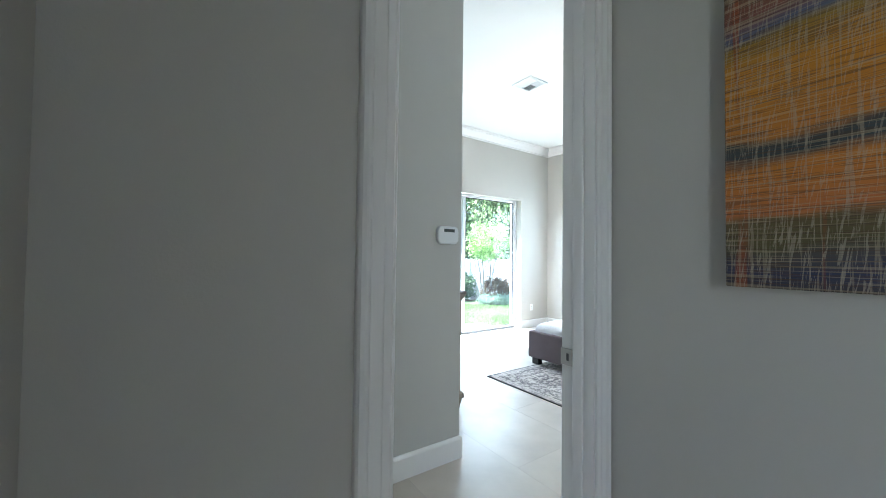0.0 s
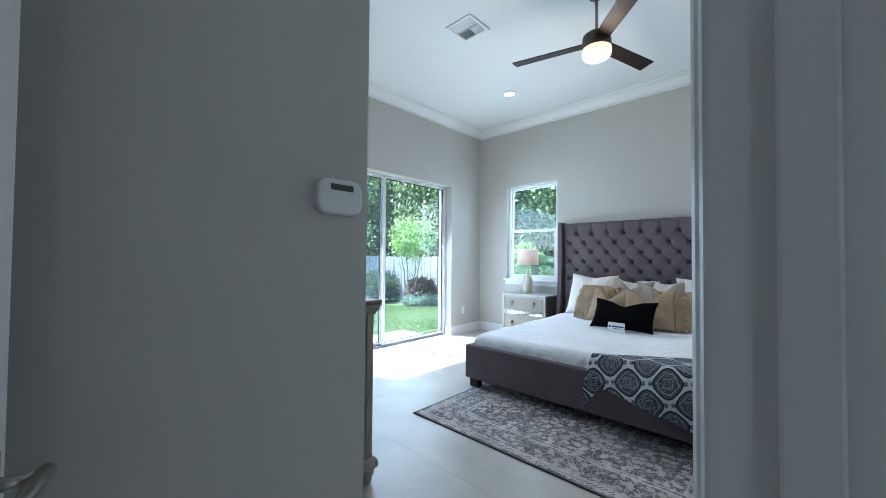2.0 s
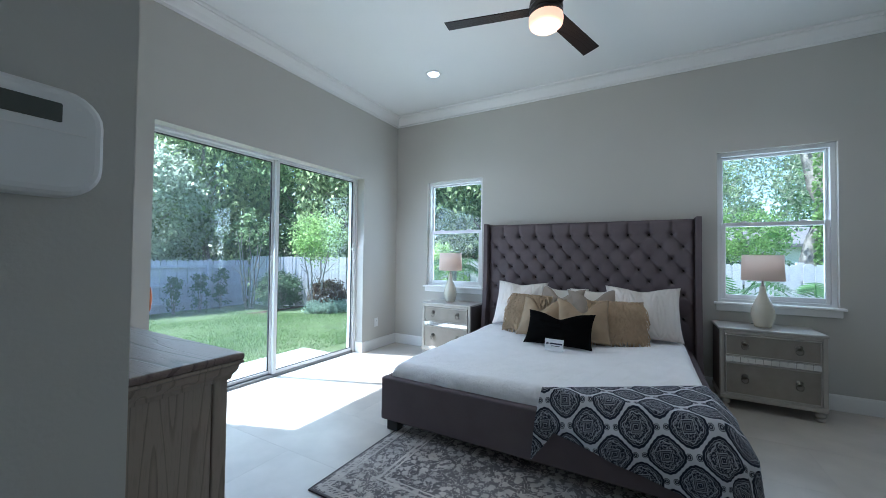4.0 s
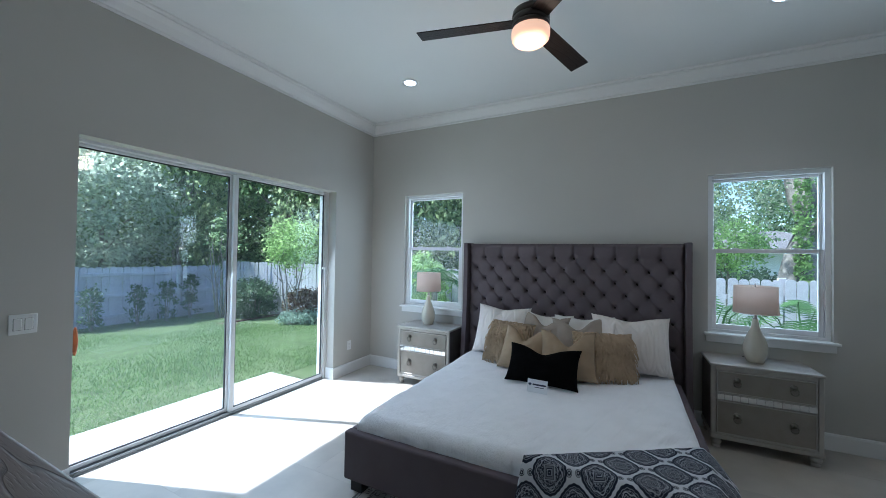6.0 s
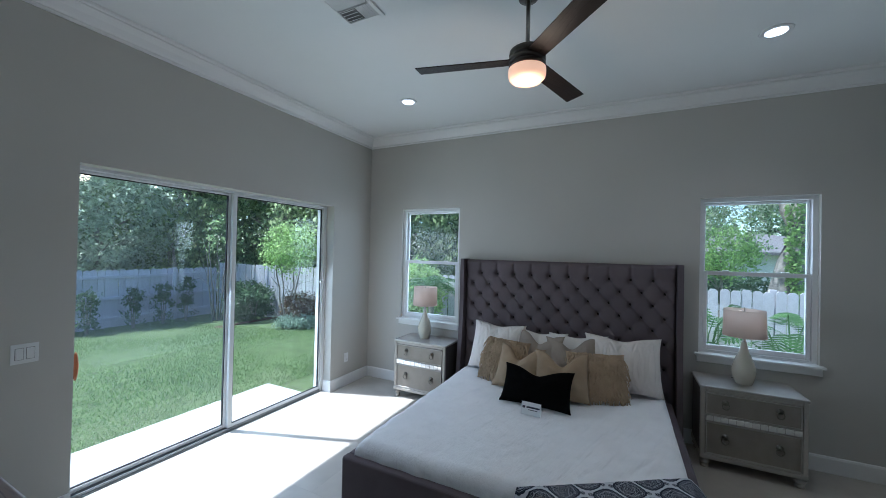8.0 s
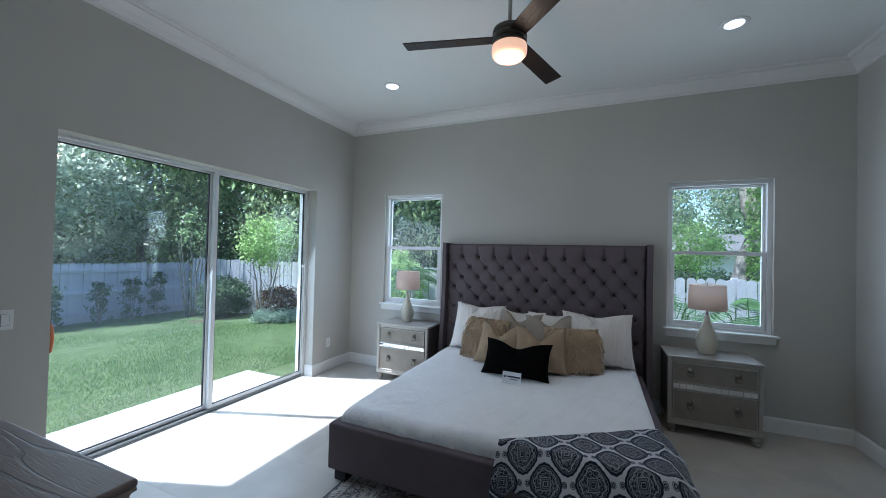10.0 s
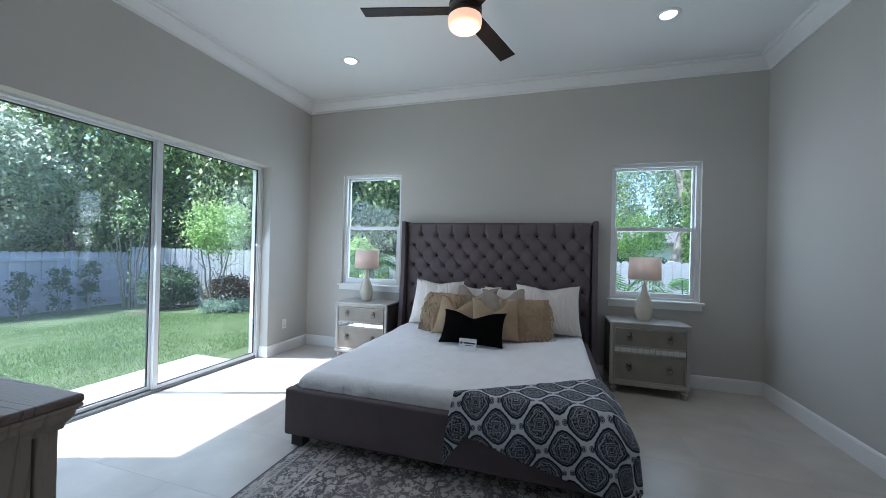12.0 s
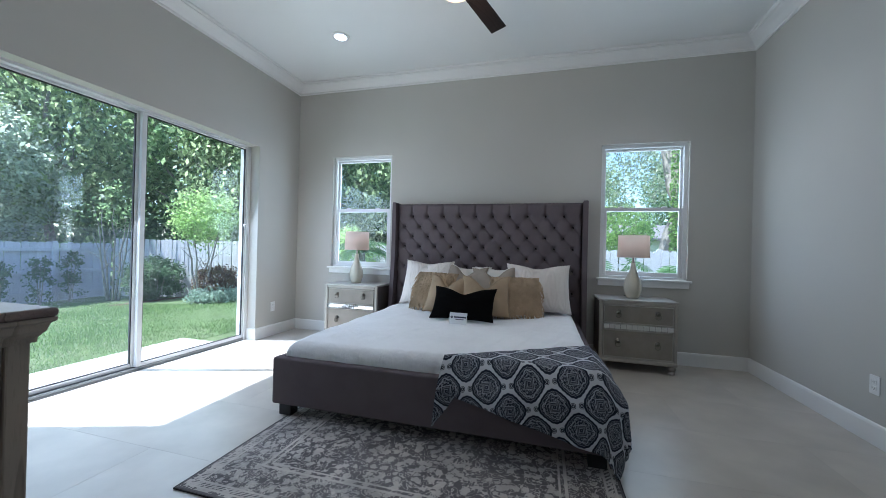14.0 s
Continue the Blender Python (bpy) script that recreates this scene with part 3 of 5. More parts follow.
def sash_window(name, span, label):
    y0, y1, z0, z1 = span
    win = thing(name, pose(0.045, (y0 + y1) / 2, z0), label, "window", kind="structure")
    w, h = (y1 - y0) / 2, z1 - z0
    fw = 0.036
    bm = bmesh.new()
    box(bm, 0, 0.085, -w, -w + fw, 0, h)
    box(bm, 0, 0.085, w - fw, w, 0, h)
    box(bm, 0, 0.085, -w + fw, w - fw, h - fw, h)
    box(bm, 0, 0.085, -w + fw, w - fw, 0, 0.045)
    part("frame", bm, M_VINYL, win)
    mid = 1.60 - z0

    def sash(x, b, t, rail_b, rail_t, st):
        bm = bmesh.new()
        a, c = -w + fw + 0.002, w - fw - 0.002
        box(bm, x, x + 0.03, a, a + st, b, t, 0.003, 1)
        box(bm, x, x + 0.03, c - st, c, b, t, 0.003, 1)
        box(bm, x + 0.001, x + 0.029, a + st, c - st, b, b + rail_b, 0.003, 1)
        box(bm, x + 0.001, x + 0.029, a + st, c - st, t - rail_t, t, 0.003, 1)
        s = part("sash", bm, M_VINYL, win)
        g = part("pane", boxed(x + 0.013, x + 0.018, a + st, c - st, b + rail_b, t - rail_t), M_GLASS, s, "clear glass pane")
        g.visible_shadow = False

    sash(0.008, 0.047, mid + 0.018, 0.045, 0.038, 0.034)
    sash(0.045, mid - 0.02, h - fw - 0.002, 0.034, 0.022, 0.02)
    bm = bmesh.new()
    for y in (-w * 0.5, w * 0.5):
        box(bm, -0.006, 0.03, y - 0.025, y + 0.025, mid + 0.018, mid + 0.028, 0.003, 1)
    part("sash_lock", bm, M_VINYL, win, "white sash locks")
    bm = bmesh.new()
    box(bm, -0.10, 0.0, -w - 0.03, w + 0.03, -0.0, 0.022, 0.006)
    s = part("window_sill", bm, M_TRIM, win, "white painted sill board")
    bm = bmesh.new()
    box(bm, -0.068, -0.045, -w - 0.015, w + 0.015, -0.062, -0.001, 0.006)
    part("apron", bm, M_TRIM, s)


sash_window("window_1", WIN_L, "white double-hung vinyl window with a sill, beside the corner")
sash_window("window_2", WIN_R, "white double-hung vinyl window with a sill above the nightstand")


def door_frame():
    x0, x1, _, zt = DOORWAY
    fr = thing("door_frame", pose(0, 0, 0), "white painted door lining with stepped casing", "door frame", kind="structure")
    bm = bmesh.new()
    box(bm, x0 - 0.02, x0, -3.774, -3.646, 0, zt)
    box(bm, x0, x0 + 0.014, -3.756, -3.722, 0, zt, 0.004, 3)
    box(bm, x0, x0 + 0.022, -3.716, -3.686, 0, zt, 0.005, 3)
    part("jamb", bm, M_TRIM, fr)
    bm = bmesh.new()
    box(bm, x1, x1 + 0.02, -3.774, -3.646, 0, zt)
    box(bm, x1 - 0.012, x1, -3.735, -3.695, 0, zt, 0.003, 1)
    part("jamb", bm, M_TRIM, fr)
    bm = boxed(x0 - 0.02, x1 + 0.02, -3.774, -3.646, zt, zt + 0.02)
    part("head", bm, M_TRIM, fr)
    for yy, sgn in ((-3.772, -1), (-3.648, 1)):
        for a, b in ((x0 - 0.09, x0 - 0.006), (x1 + 0.006, x1 + 0.074)):
            inner = b if a < -5 else a
            outer = a if a < -5 else b
            d = 1 if outer > inner else -1
            w = abs(outer - inner)
            prof = [(inner, 0), (inner, 0.008), (inner + d * 0.004, 0.011), (inner + d * 0.26 * w, 0.011), (inner + d * 0.32 * w, 0.014), (inner + d * 0.66 * w, 0.015), (inner + d * 0.72 * w, 0.022), (inner + d * 0.80 * w, 0.026), (outer - d * 0.012, 0.026), (outer - d * 0.004, 0.022), (outer, 0.015), (outer, 0)]
            bm = bmesh.new()
            lo = [bm.verts.new((x, yy + sgn * o, 0)) for x, o in prof]
            hi = [bm.verts.new((x, yy + sgn * o, zt + 0.11)) for x, o in prof]
            n = len(prof)
            for i in range(n):
                bm.faces.new((lo[i], lo[(i + 1) % n], hi[(i + 1) % n], hi[i]))
            bm.faces.new(lo)
            bm.faces.new(hi)
            part("casing", bm, M_TRIM, fr)
        bm = boxed(x0 - 0.006, x1 + 0.006, min(yy, yy + sgn * 0.027), max(yy, yy + sgn * 0.027), zt + 0.006, zt + 0.11, 0.004)
        part("head_casing", bm, M_TRIM, fr)
    bm = boxed(x1 - 0.0025, x1 + 0.001, -3.689, -3.650, 0.848, 0.908, 0.001, 1)
    box(bm, x1 - 0.003, x1 + 0.004, -3.651, -3.641, 0.848, 0.908)
    sp = part("strike_plate", bm, M_NICKEL, fr, "brushed nickel strike plate")
    part("latch_hole", boxed(x1 - 0.0032, x1 - 0.0015, -3.675, -3.665, 0.865, 0.891), M_OUTLET, sp)
    bm = bmesh.new()
    for z in (0.856, 0.900):
        lathe(bm, [(0.004, 0), (0.004, 0.002)], 10, pose(x1 - 0.0018, -3.670, z, 0, -90, 0))
    part("screw", bm, M_NICKEL, sp)


door_frame()


def room_door():
    # hinged on the lining, swung into the room; the face towards the room's middle lies on the local plane y = 0
    d = thing("door_1", pose(-5.112, -3.615, 0.012, 0, 0, 73.9), "white flush door standing open, with brushed nickel lever", "door", kind="structure")
    part("leaf", boxed(0.0, 0.785, 0.0, 0.036, 0, 2.425, 0.002, 1), M_DOOR, d)
    for z in (0.28, 0.93, 1.56, 2.2):
        bm = boxed(-0.003, 0.0005, 0.004, 0.034, z - 0.05, z + 0.05, 0.001, 1)
        tube(bm, [(-0.006, -0.004, z - 0.05), (-0.006, -0.004, z + 0.05)], 0.006, 10)
        part("hinge", bm, M_NICKEL, d, "brushed nickel hinge")
    bm = bmesh.new()
    box(bm, 0.70, 0.752, -0.008, 0.0, 0.81, 0.90, 0.003, 1)
    h = part("lever_handle", bm, M_NICKEL, d, "brushed nickel lever on a square rose")
    bm = bmesh.new()
    tube(bm, [(0.726, -0.004, 0.86), (0.726, -0.052, 0.86)], 0.010, 12)
    part("spindle", bm, M_NICKEL, h, "", True)
    bm = bmesh.new()
    tube(bm, [(0.74, -0.056, 0.861), (0.70, -0.058, 0.863), (0.66, -0.058, 0.860), (0.62, -0.056, 0.850), (0.60, -0.05, 0.832)], [0.011, 0.011, 0.009, 0.008, 0.007], 10)
    part("lever", bm, M_NICKEL, h, "", True)


room_door()


# ---- wall and ceiling fittings ----
def keypad():
    k = thing("alarm_keypad", pose(-4.257, -2.69, 1.368), "rounded white plastic alarm keypad with dark display, on the wall", "keypad")
    bm = boxed(-0.076, 0.076, -0.026, 0.0, -0.054, 0.054, 0.0)
    vert = [e for e in bm.edges if abs(e.verts[0].co.y - e.verts[1].co.y) > 0.01]
    bmesh.ops.bevel(bm, geom=vert, offset=0.032, segments=6, affect="EDGES", profile=0.5)
    front = [e for e in bm.edges if e.verts[0].co.y < -0.02 and e.verts[1].co.y < -0.02]
    bmesh.ops.bevel(bm, geom=front, offset=0.009, segments=3, affect="EDGES", profile=0.5)
    part("case", bm, M_PLASTIC, k)
    part("display", boxed(-0.036, 0.042, -0.0275, -0.0255, 0.018, 0.037, 0.001, 1), M_LCD, k, "dark LCD window")
    part("flap_line", boxed(-0.058, 0.06, -0.0268, -0.0258, 0.0085, 0.0095), M_TRIM, k)
    part("status_light", boxed(0.052, 0.056, -0.0262, -0.0238, 0.034, 0.037), M_TRIM, k)


keypad()


def plate(name, m, label, w, h, gang):
    """A cover plate on a wall: its face looks along local -y."""
    p = thing(name, m, label, "switch" if gang else "outlet")
    part("plate", boxed(-w / 2, w / 2, -0.006, 0, -h / 2, h / 2, 0.0025, 2), M_PLASTIC, p)
    if gang:
        for i in range(gang):
            x = (i - (gang - 1) / 2) * 0.046
            part("rocker", boxed(x - 0.0165, x + 0.0165, -0.010, -0.004, -0.033, 0.033, 0.002, 1), M_PLASTIC, p)
            part("rocker_gap", boxed(x - 0.018, x + 0.018, -0.0064, -0.005, -0.0345, 0.0345), M_OUTLET, p)
    else:
        for z in (-0.019, 0.019):
            s = part("socket", boxed(-0.016, 0.016, -0.0078, -0.004, z - 0.014, z + 0.014, 0.004, 2), M_PLASTIC, p)
            for x in (-0.006, 0.006):
                part("slot", boxed(x - 0.001, x + 0.001, -0.0084, -0.0072, z - 0.003, z + 0.006), M_OUTLET, s)
            part("ground_hole", boxed(-0.002, 0.002, -0.0084, -0.0072, z - 0.010, z - 0.006), M_OUTLET, s)


plate("light_switch", pose(-3.259, 0, 1.079), "white double rocker light switch beside the glass door", 0.116, 0.116, 2)
plate("wall_outlet", pose(-0.437, 0, 0.355), "white duplex wall outlet above the baseboard", 0.072, 0.116, 0)
plate("wall_outlet", pose(-1.40, -5.2, 0.36, 0, 0, 180), "white duplex wall outlet on the side wall", 0.072, 0.116, 0)
plate("wall_outlet", pose(-4.776, -2.69, 0.41), "white duplex wall outlet beneath the keypad wall", 0.072, 0.116, 0)


def air_vent():
    v = thing("ceiling_vent", pose(-2.325, -1.615, CEIL) @ Matrix.Scale(1.14, 4), "white square ceiling air vent with angled slats", "vent")
    bm = bmesh.new()
    s = 0.128
    for a, b, c, d in ((-s, s, -s, -s + 0.024), (-s, s, s - 0.024, s), (-s, -s + 0.024, -s + 0.024, s - 0.024), (s - 0.024, s, -s + 0.024, s - 0.024)):
        box(bm, a, b, c, d, -0.010, 0.0, 0.002, 1)
    part("frame", bm, M_TRIM, v)
    # no duct above: a flat sheet whose grey holds the duct's shade
    part("backing", boxed(-0.105, 0.105, -0.105, 0.105, -0.002, -0.0008), M_VENTBACK, v, "grey backing coloured as duct shade, behind the slats")

    def slat(m):
        bm = bmesh.new()
        bmesh.ops.create_cube(bm, size=1, matrix=m)
        part("slat", bm, M_TRIM, v)

    for i in range(4):
        slat(pose(-0.094 + i * 0.024, 0.0, -0.008, 0, 32, 0) @ Matrix.Diagonal((0.017, 0.204, 0.0018, 1)))
    for i in range(4):
        slat(pose(0.014 + i * 0.025, 0.053, -0.008, 0, -32, 0) @ Matrix.Diagonal((0.017, 0.098, 0.0018, 1)))
    for i in range(4):
        slat(pose(0.053, -0.094 + i * 0.024, -0.008, -32, 0, 0) @ Matrix.Diagonal((0.1, 0.017, 0.0018, 1)))
    part("divider", boxed(-0.002, 0.002, -0.104, 0.104, -0.011, -0.002), M_TRIM, v)


air_vent()


def downlight(m):
    d = thing("downlight", m, "round white recessed ceiling downlight, switched on", "downlight", "recessed downlights in the ceiling")
    bm = lathe(bmesh.new(), [(0.062, -0.002), (0.066, -0.008), (0.088, -0.006), (0.092, -0.0005), (0.062, -0.0005)], 32)
    part("trim_ring", bm, M_TRIM, d, "", True)
    bm = lathe(bmesh.new(), [(0.0, -0.001), (0.06, -0.001), (0.06, -0.0045), (0.0, -0.0065)], 32)
    part("lens", bm, M_DOWN, d, "glowing frosted lens", True)
    li = new("downlight_lamp", bpy.data.lights.new("downlight_lamp", "SPOT"))
    li.data.energy, li.data.color, li.data.spot_size, li.data.spot_blend, li.data.shadow_soft_size = DOWN_WATTS, (1.0, 0.93, 0.84), radians(120), 0.8, 0.05
    li.matrix_world = look(m.translation + Vector((0, 0, -0.02)), m.translation + Vector((0, 0, -2)))


downlight(pose(-0.934, -1.168, CEIL))
downlight(pose(-0.941, -4.077, CEIL))


def ceiling_fan():
    f = thing("ceiling_fan", pose(-2.01, -2.655, CEIL), "three-blade dark bronze ceiling fan with lit frosted bowl", "ceiling fan")
    part("canopy", lathe(bmesh.new(), [(0.062, -0.0005), (0.066, -0.02), (0.055, -0.055), (0.02, -0.062)], 28), M_FANBODY, f, "", True)
    part("downrod", lathe(bmesh.new(), [(0.0125, -0.055), (0.0125, -0.350)], 16), M_NICKEL, f, "slim metal downrod", True)
    z = -0.350
    body = part("motor_housing", lathe(bmesh.new(), [(0.02, z + 0.012), (0.03, z + 0.006), (0.085, z), (0.102, z - 0.012), (0.105, z - 0.03), (0.105, z - 0.048)], 36), M_FANBODY, f, "", True)
    part("switch_housing", lathe(bmesh.new(), [(0.102, z - 0.050), (0.106, z - 0.052), (0.106, z - 0.082), (0.098, z - 0.084)], 36), M_FANBODY, f, "", True)
    part("light_ring", lathe(bmesh.new(), [(0.100, z - 0.086), (0.106, z - 0.088), (0.106, z - 0.108), (0.100, z - 0.110)], 36), M_FANBODY, f, "", True)
    part("glass_bowl", lathe(bmesh.new(), [(0.098, z - 0.111), (0.107, z - 0.116), (0.108, z - 0.142), (0.104, z - 0.166), (0.086, z - 0.184), (0.05, z - 0.192), (0.0, z - 0.194)], 36), M_LAMPGLOW, f, "glowing frosted glass bowl", True)
    for a in (103, -17, 223):
        m = pose(0, 0, z - 0.066, 0, 0, a)
        bm = bmesh.new()
        box(bm, 0.095, 0.665, -0.063, 0.063, -0.003, 0.003, 0.0015, 1)
        for v in bm.verts:
            v.co.y *= 0.86 + 0.14 * min(1.0, (v.co.x - 0.095) / 0.4)
        bl = part("blade", bm, M_BLADE, f, "espresso wooden blade", at=m @ pose(0, 0, 0, -11, 0, 0))
        bm = boxed(0.085, 0.16, -0.022, 0.022, 0.003, 0.009, 0.002, 1)
        part("blade_arm", bm, M_FANBODY, bl)
    li = new("fan_lamp", bpy.data.lights.new("fan_lamp", "POINT"))
    li.data.energy, li.data.color, li.data.shadow_soft_size = FAN_WATTS, (1.0, 0.72, 0.46), 0.09
    li.matrix_world = Matrix.Translation((-2.01, -2.655, CEIL + z - 0.30))


ceiling_fan()


def hall_painting():
    p = thing("abstract_painting", pose(-4.335, -4.63, 1.165), "abstract canvas of orange, ochre and blue scratched bands, unframed", "painting")
    part("canvas", boxed(-0.036, 0.0, -0.5, 0.5, 0, 1.2, 0.003, 1), M_PAINT, p)


hall_painting()


# ---- the bedroom's furniture ----
def rug():
    lx, ly = 0.79, 0.985
    r = thing("area_rug", pose(-2.964 + lx, -1.646 - ly, 0.0), "faded grey and cream floral rug under the bed's foot", "rug")
    bm = bmesh.new()
    box(bm, -lx, lx, -ly, ly, 0.0005, 0.009, 0.003, 1)
    part("woven_field", bm, rug_mat(lx, ly), r)
    bm = bmesh.new()
    for a, b, c, d in ((-lx - 0.005, lx + 0.005, -ly - 0.005, -ly), (-lx - 0.005, lx + 0.005, ly, ly + 0.005), (-lx - 0.005, -lx, -ly, ly), (lx, lx + 0.005, -ly, ly)):
        box(bm, a, b, c, d, 0.0005, 0.008, 0.0015, 1)
    part("binding", bm, M_BINDING_DIMPLE, r, "dark bound edge")


rug()

# bed: outer lines of the upholstered frame
BX0, BX1, BY0, BY1 = -2.246, -0.13, -3.605, -1.548
MX0, MX1, MY0, MY1, MZ = -2.195, -0.2, -3.54, -1.612, 0.488
HY0, HY1, HZ = -3.675, -1.476, 1.667


def tuft_height(y, z):
    """Relief of the buttoned panel: deep dimples joined by creases, and flutes above the top row."""
    sy, sz, z1 = 0.192, 0.118, HZ - 0.163
    u = (y - (HY0 + HY1) / 2) / sy + 0.5
    a, b = u + (z - z1) / (2 * sz), u - (z - z1) / (2 * sz)
    ra, rb = abs(a - round(a)), abs(b - round(b))
    if z > z1:
        ru = abs(u - round(u)) * sy
        fl = math.exp(-(ru / 0.010) ** 2)
        dim = math.exp(-(math.hypot(ru, z - z1) / 0.028) ** 2)
        return 0.052 - 0.014 * fl - 0.040 * dim
    da, db = ra * 0.16, rb * 0.16
    dim = math.exp(-(math.hypot(da, db) / 0.021) ** 2)
    broad = math.exp(-(math.hypot(da, db) / 0.05) ** 2)
    return 0.054 - 0.034 * dim - 0.011 * broad - 0.013 * math.exp(-(db / 0.0055) ** 2) - 0.003 * math.exp(-(da / 0.006) ** 2)


def bed():
    b = thing("bed", pose((BX0 + BX1) / 2, (BY0 + BY1) / 2, 0), "king bed with taupe-grey tufted wingback headboard, on the rug", "bed")
    inv = Matrix.Translation((-(BX0 + BX1) / 2, -(BY0 + BY1) / 2, 0))

    def put(name, bm, m, label="", smooth=False, parent=None):
        bm.transform(inv)
        return part(name, bm, m, parent or b, label, smooth)

    put("foot_rail", boxed(BX0, BX0 + 0.065, BY0, BY1, 0.088, 0.388, 0.014, 3), M_VELVET, "upholstered low foot rail")
    put("side_rail", boxed(BX0 + 0.066, BX1, BY1 - 0.065, BY1 - 0.002, 0.09, 0.385, 0.012, 3), M_VELVET)
    put("side_rail", boxed(BX0 + 0.066, BX1, BY0 + 0.002, BY0 + 0.065, 0.09, 0.385, 0.012, 3), M_VELVET)
    put("slat_base", boxed(BX0 + 0.07, BX1, BY0 + 0.07, BY1 - 0.07, 0.2, 0.29), M_DARKSIDE)
    for x in (BX0 + 0.03, BX1 - 0.3):
        for y0, y1 in ((BY0 + 0.035, BY0 + 0.125), (BY1 - 0.125, BY1 - 0.035)):
            bm = boxed(x, x + 0.075, y0, y1, 0.0095 if x < -1.5 else 0.0005, 0.0895, 0.004, 1)
            put("leg", bm, M_BLACK, "short black block leg")
    # headboard: buttoned panel, back and wings
    pan = (HY0 + 0.05, HY1 - 0.05, 0.30, HZ - 0.012)
    bm = bmesh.new()
    ny, nz = 230, 130
    grid = []
    for j in range(nz + 1):
        z = pan[2] + (pan[3] - pan[2]) * j / nz
        row = []
        for i in range(ny + 1):
            y = pan[0] + (pan[1] - pan[0]) * i / ny
            e = min(1.0, (pan[3] - z) / 0.03, (y - pan[0]) / 0.02 + 0.15, (pan[1] - y) / 0.02 + 0.15)
            row.append(bm.verts.new((-0.098 - tuft_height(y, z) * (max(e, 0) ** 0.5), y, z)))
        grid.append(row)
    for j in range(nz):
        for i in range(ny):
            bm.faces.new((grid[j][i], grid[j][i + 1], grid[j + 1][i + 1], grid[j + 1][i]))
    back = [bm.verts.new((-0.06, v.co.y, v.co.z)) for v in grid[-1]]
    for i in range(ny):
        bm.faces.new((grid[-1][i], grid[-1][i + 1], back[i + 1], back[i]))
    head = put("headboard", bm, M_VELVET, "diamond-tufted headboard panel", True)
    put("headboard_back", boxed(-0.062, -0.012, HY0 + 0.045, HY1 - 0.045, 0.05, HZ - 0.008, 0.01, 2), M_VELVET)
    for y0, y1 in ((HY0, HY0 + 0.048), (HY1 - 0.048, HY1)):
        bm = bmesh.new()
        prof = [(-0.012, 0.02), (-0.012, HZ)]
        for k in range(15):
            z = HZ - (HZ - 0.02) * k / 14
            t = max(0.0, (1.2 - z) / 1.2)
            prof.append((-0.205 - 0.12 * t ** 1.6, z))
        lo = [bm.verts.new((x, y0, z)) for x, z in prof]
        hi = [bm.verts.new((x, y1, z)) for x, z in prof]
        n = len(prof)
        for i in range(n):
            bm.faces.new((lo[i], lo[(i + 1) % n], hi[(i + 1) % n], hi[i]))
        bm.faces.new(lo)
        bm.faces.new(hi[::-1])
        sharp = [e for e in bm.edges if abs(e.verts[0].co.y - e.verts[1].co.y) < 1e-5]
        bmesh.ops.bevel(bm, geom=sharp, offset=0.009, segments=3, affect="EDGES", profile=0.5)
        put("headboard_wing", bm, M_VELVET, "upholstered side wing")
    # buttons, near black: the shade of the dimples is put into their colour
    bm = lathe(bmesh.new(), [(0.0, 0.008), (0.011, 0.006), (0.016, 0.001), (0.0155, -0.003), (0.0, -0.004)], 12)
    src = None
    sy, sz = 0.192, 0.118
    for r in range(8):
        z = HZ - 0.163 - r * sz
        n = 10 if r % 2 == 0 else 11
        for i in range(n):
            y = (HY0 + HY1) / 2 + (i - (n - 1) / 2) * sy
            if not pan[0] + 0.02 < y < pan[1] - 0.02:
                continue
            at = inv @ pose(-0.106, y, z, 0, -90, 0)
            if src is None:
                src = part("button", bm, M_BINDING_DIMPLE, head, "covered button coloured dark as the dimple's shade", True, at)
            else:
                again(src, head, at)
    return b


bed()


def mattress():
    m = thing("mattress", pose((MX0 + MX1) / 2, (MY0 + MY1) / 2, 0.295), "mattress under a smooth white ribbed coverlet, lightly wrinkled", "mattress")
    bm = bmesh.new()
    nx, ny = 170, 160
    hx, hy, h = (MX1 - MX0) / 2, (MY1 - MY0) / 2, MZ - 0.295

    def surf(u, v):
        # u, v run past the edge and fold down the sides
        r, drop = 0.07, h - 0.005
        def fold(a, half):
            s = 1 if a > 0 else -1
            a = abs(a)
            flat = half - r
            if a < flat:
                return s * a, 0.0
            arc = (a - flat) / r
            if arc < math.pi / 2:
                return s * (flat + r * math.sin(arc)), r * (1 - math.cos(arc))
            return s * half, r + (a - flat - r * math.pi / 2)
        x, dx = fold(u, hx)
        y, dy = fold(v, hy)
        z = h - min(max(dx, dy) + 0.25 * min(dx, dy), drop)
        p = Vector((u * 2.4, v * 2.4, 0.3))
        wr = noise.noise(p) * 0.012 + abs(noise.noise(Vector((u * 7 + v * 9, v * 3 - u * 2, 1.7)))) * 0.022 * max(0.0, noise.noise(p * 0.8 + Vector((5, 2, 1))) + 0.35)
        if dx > r or dy > r:
            side = noise.noise(Vector((u * 9 if dy > r else 3, v * 9 if dx > r else 4, 0))) * 0.008
            x += side if dx > r else 0
            y += side if dy > r else 0
            wr = 0
        return Vector((x, y, z + wr))

    eu, ev = hx + h * 0.95, hy + h * 0.95
    g = [[bm.verts.new(surf(-eu + 2 * eu * i / nx, -ev + 2 * ev * j / ny)) for i in range(nx + 1)] for j in range(ny + 1)]
    for j in range(ny):
        for i in range(nx):
            bm.faces.new((g[j][i], g[j][i + 1], g[j + 1][i + 1], g[j + 1][i]))
    part("coverlet", bm, M_SHEET, m, "", True)
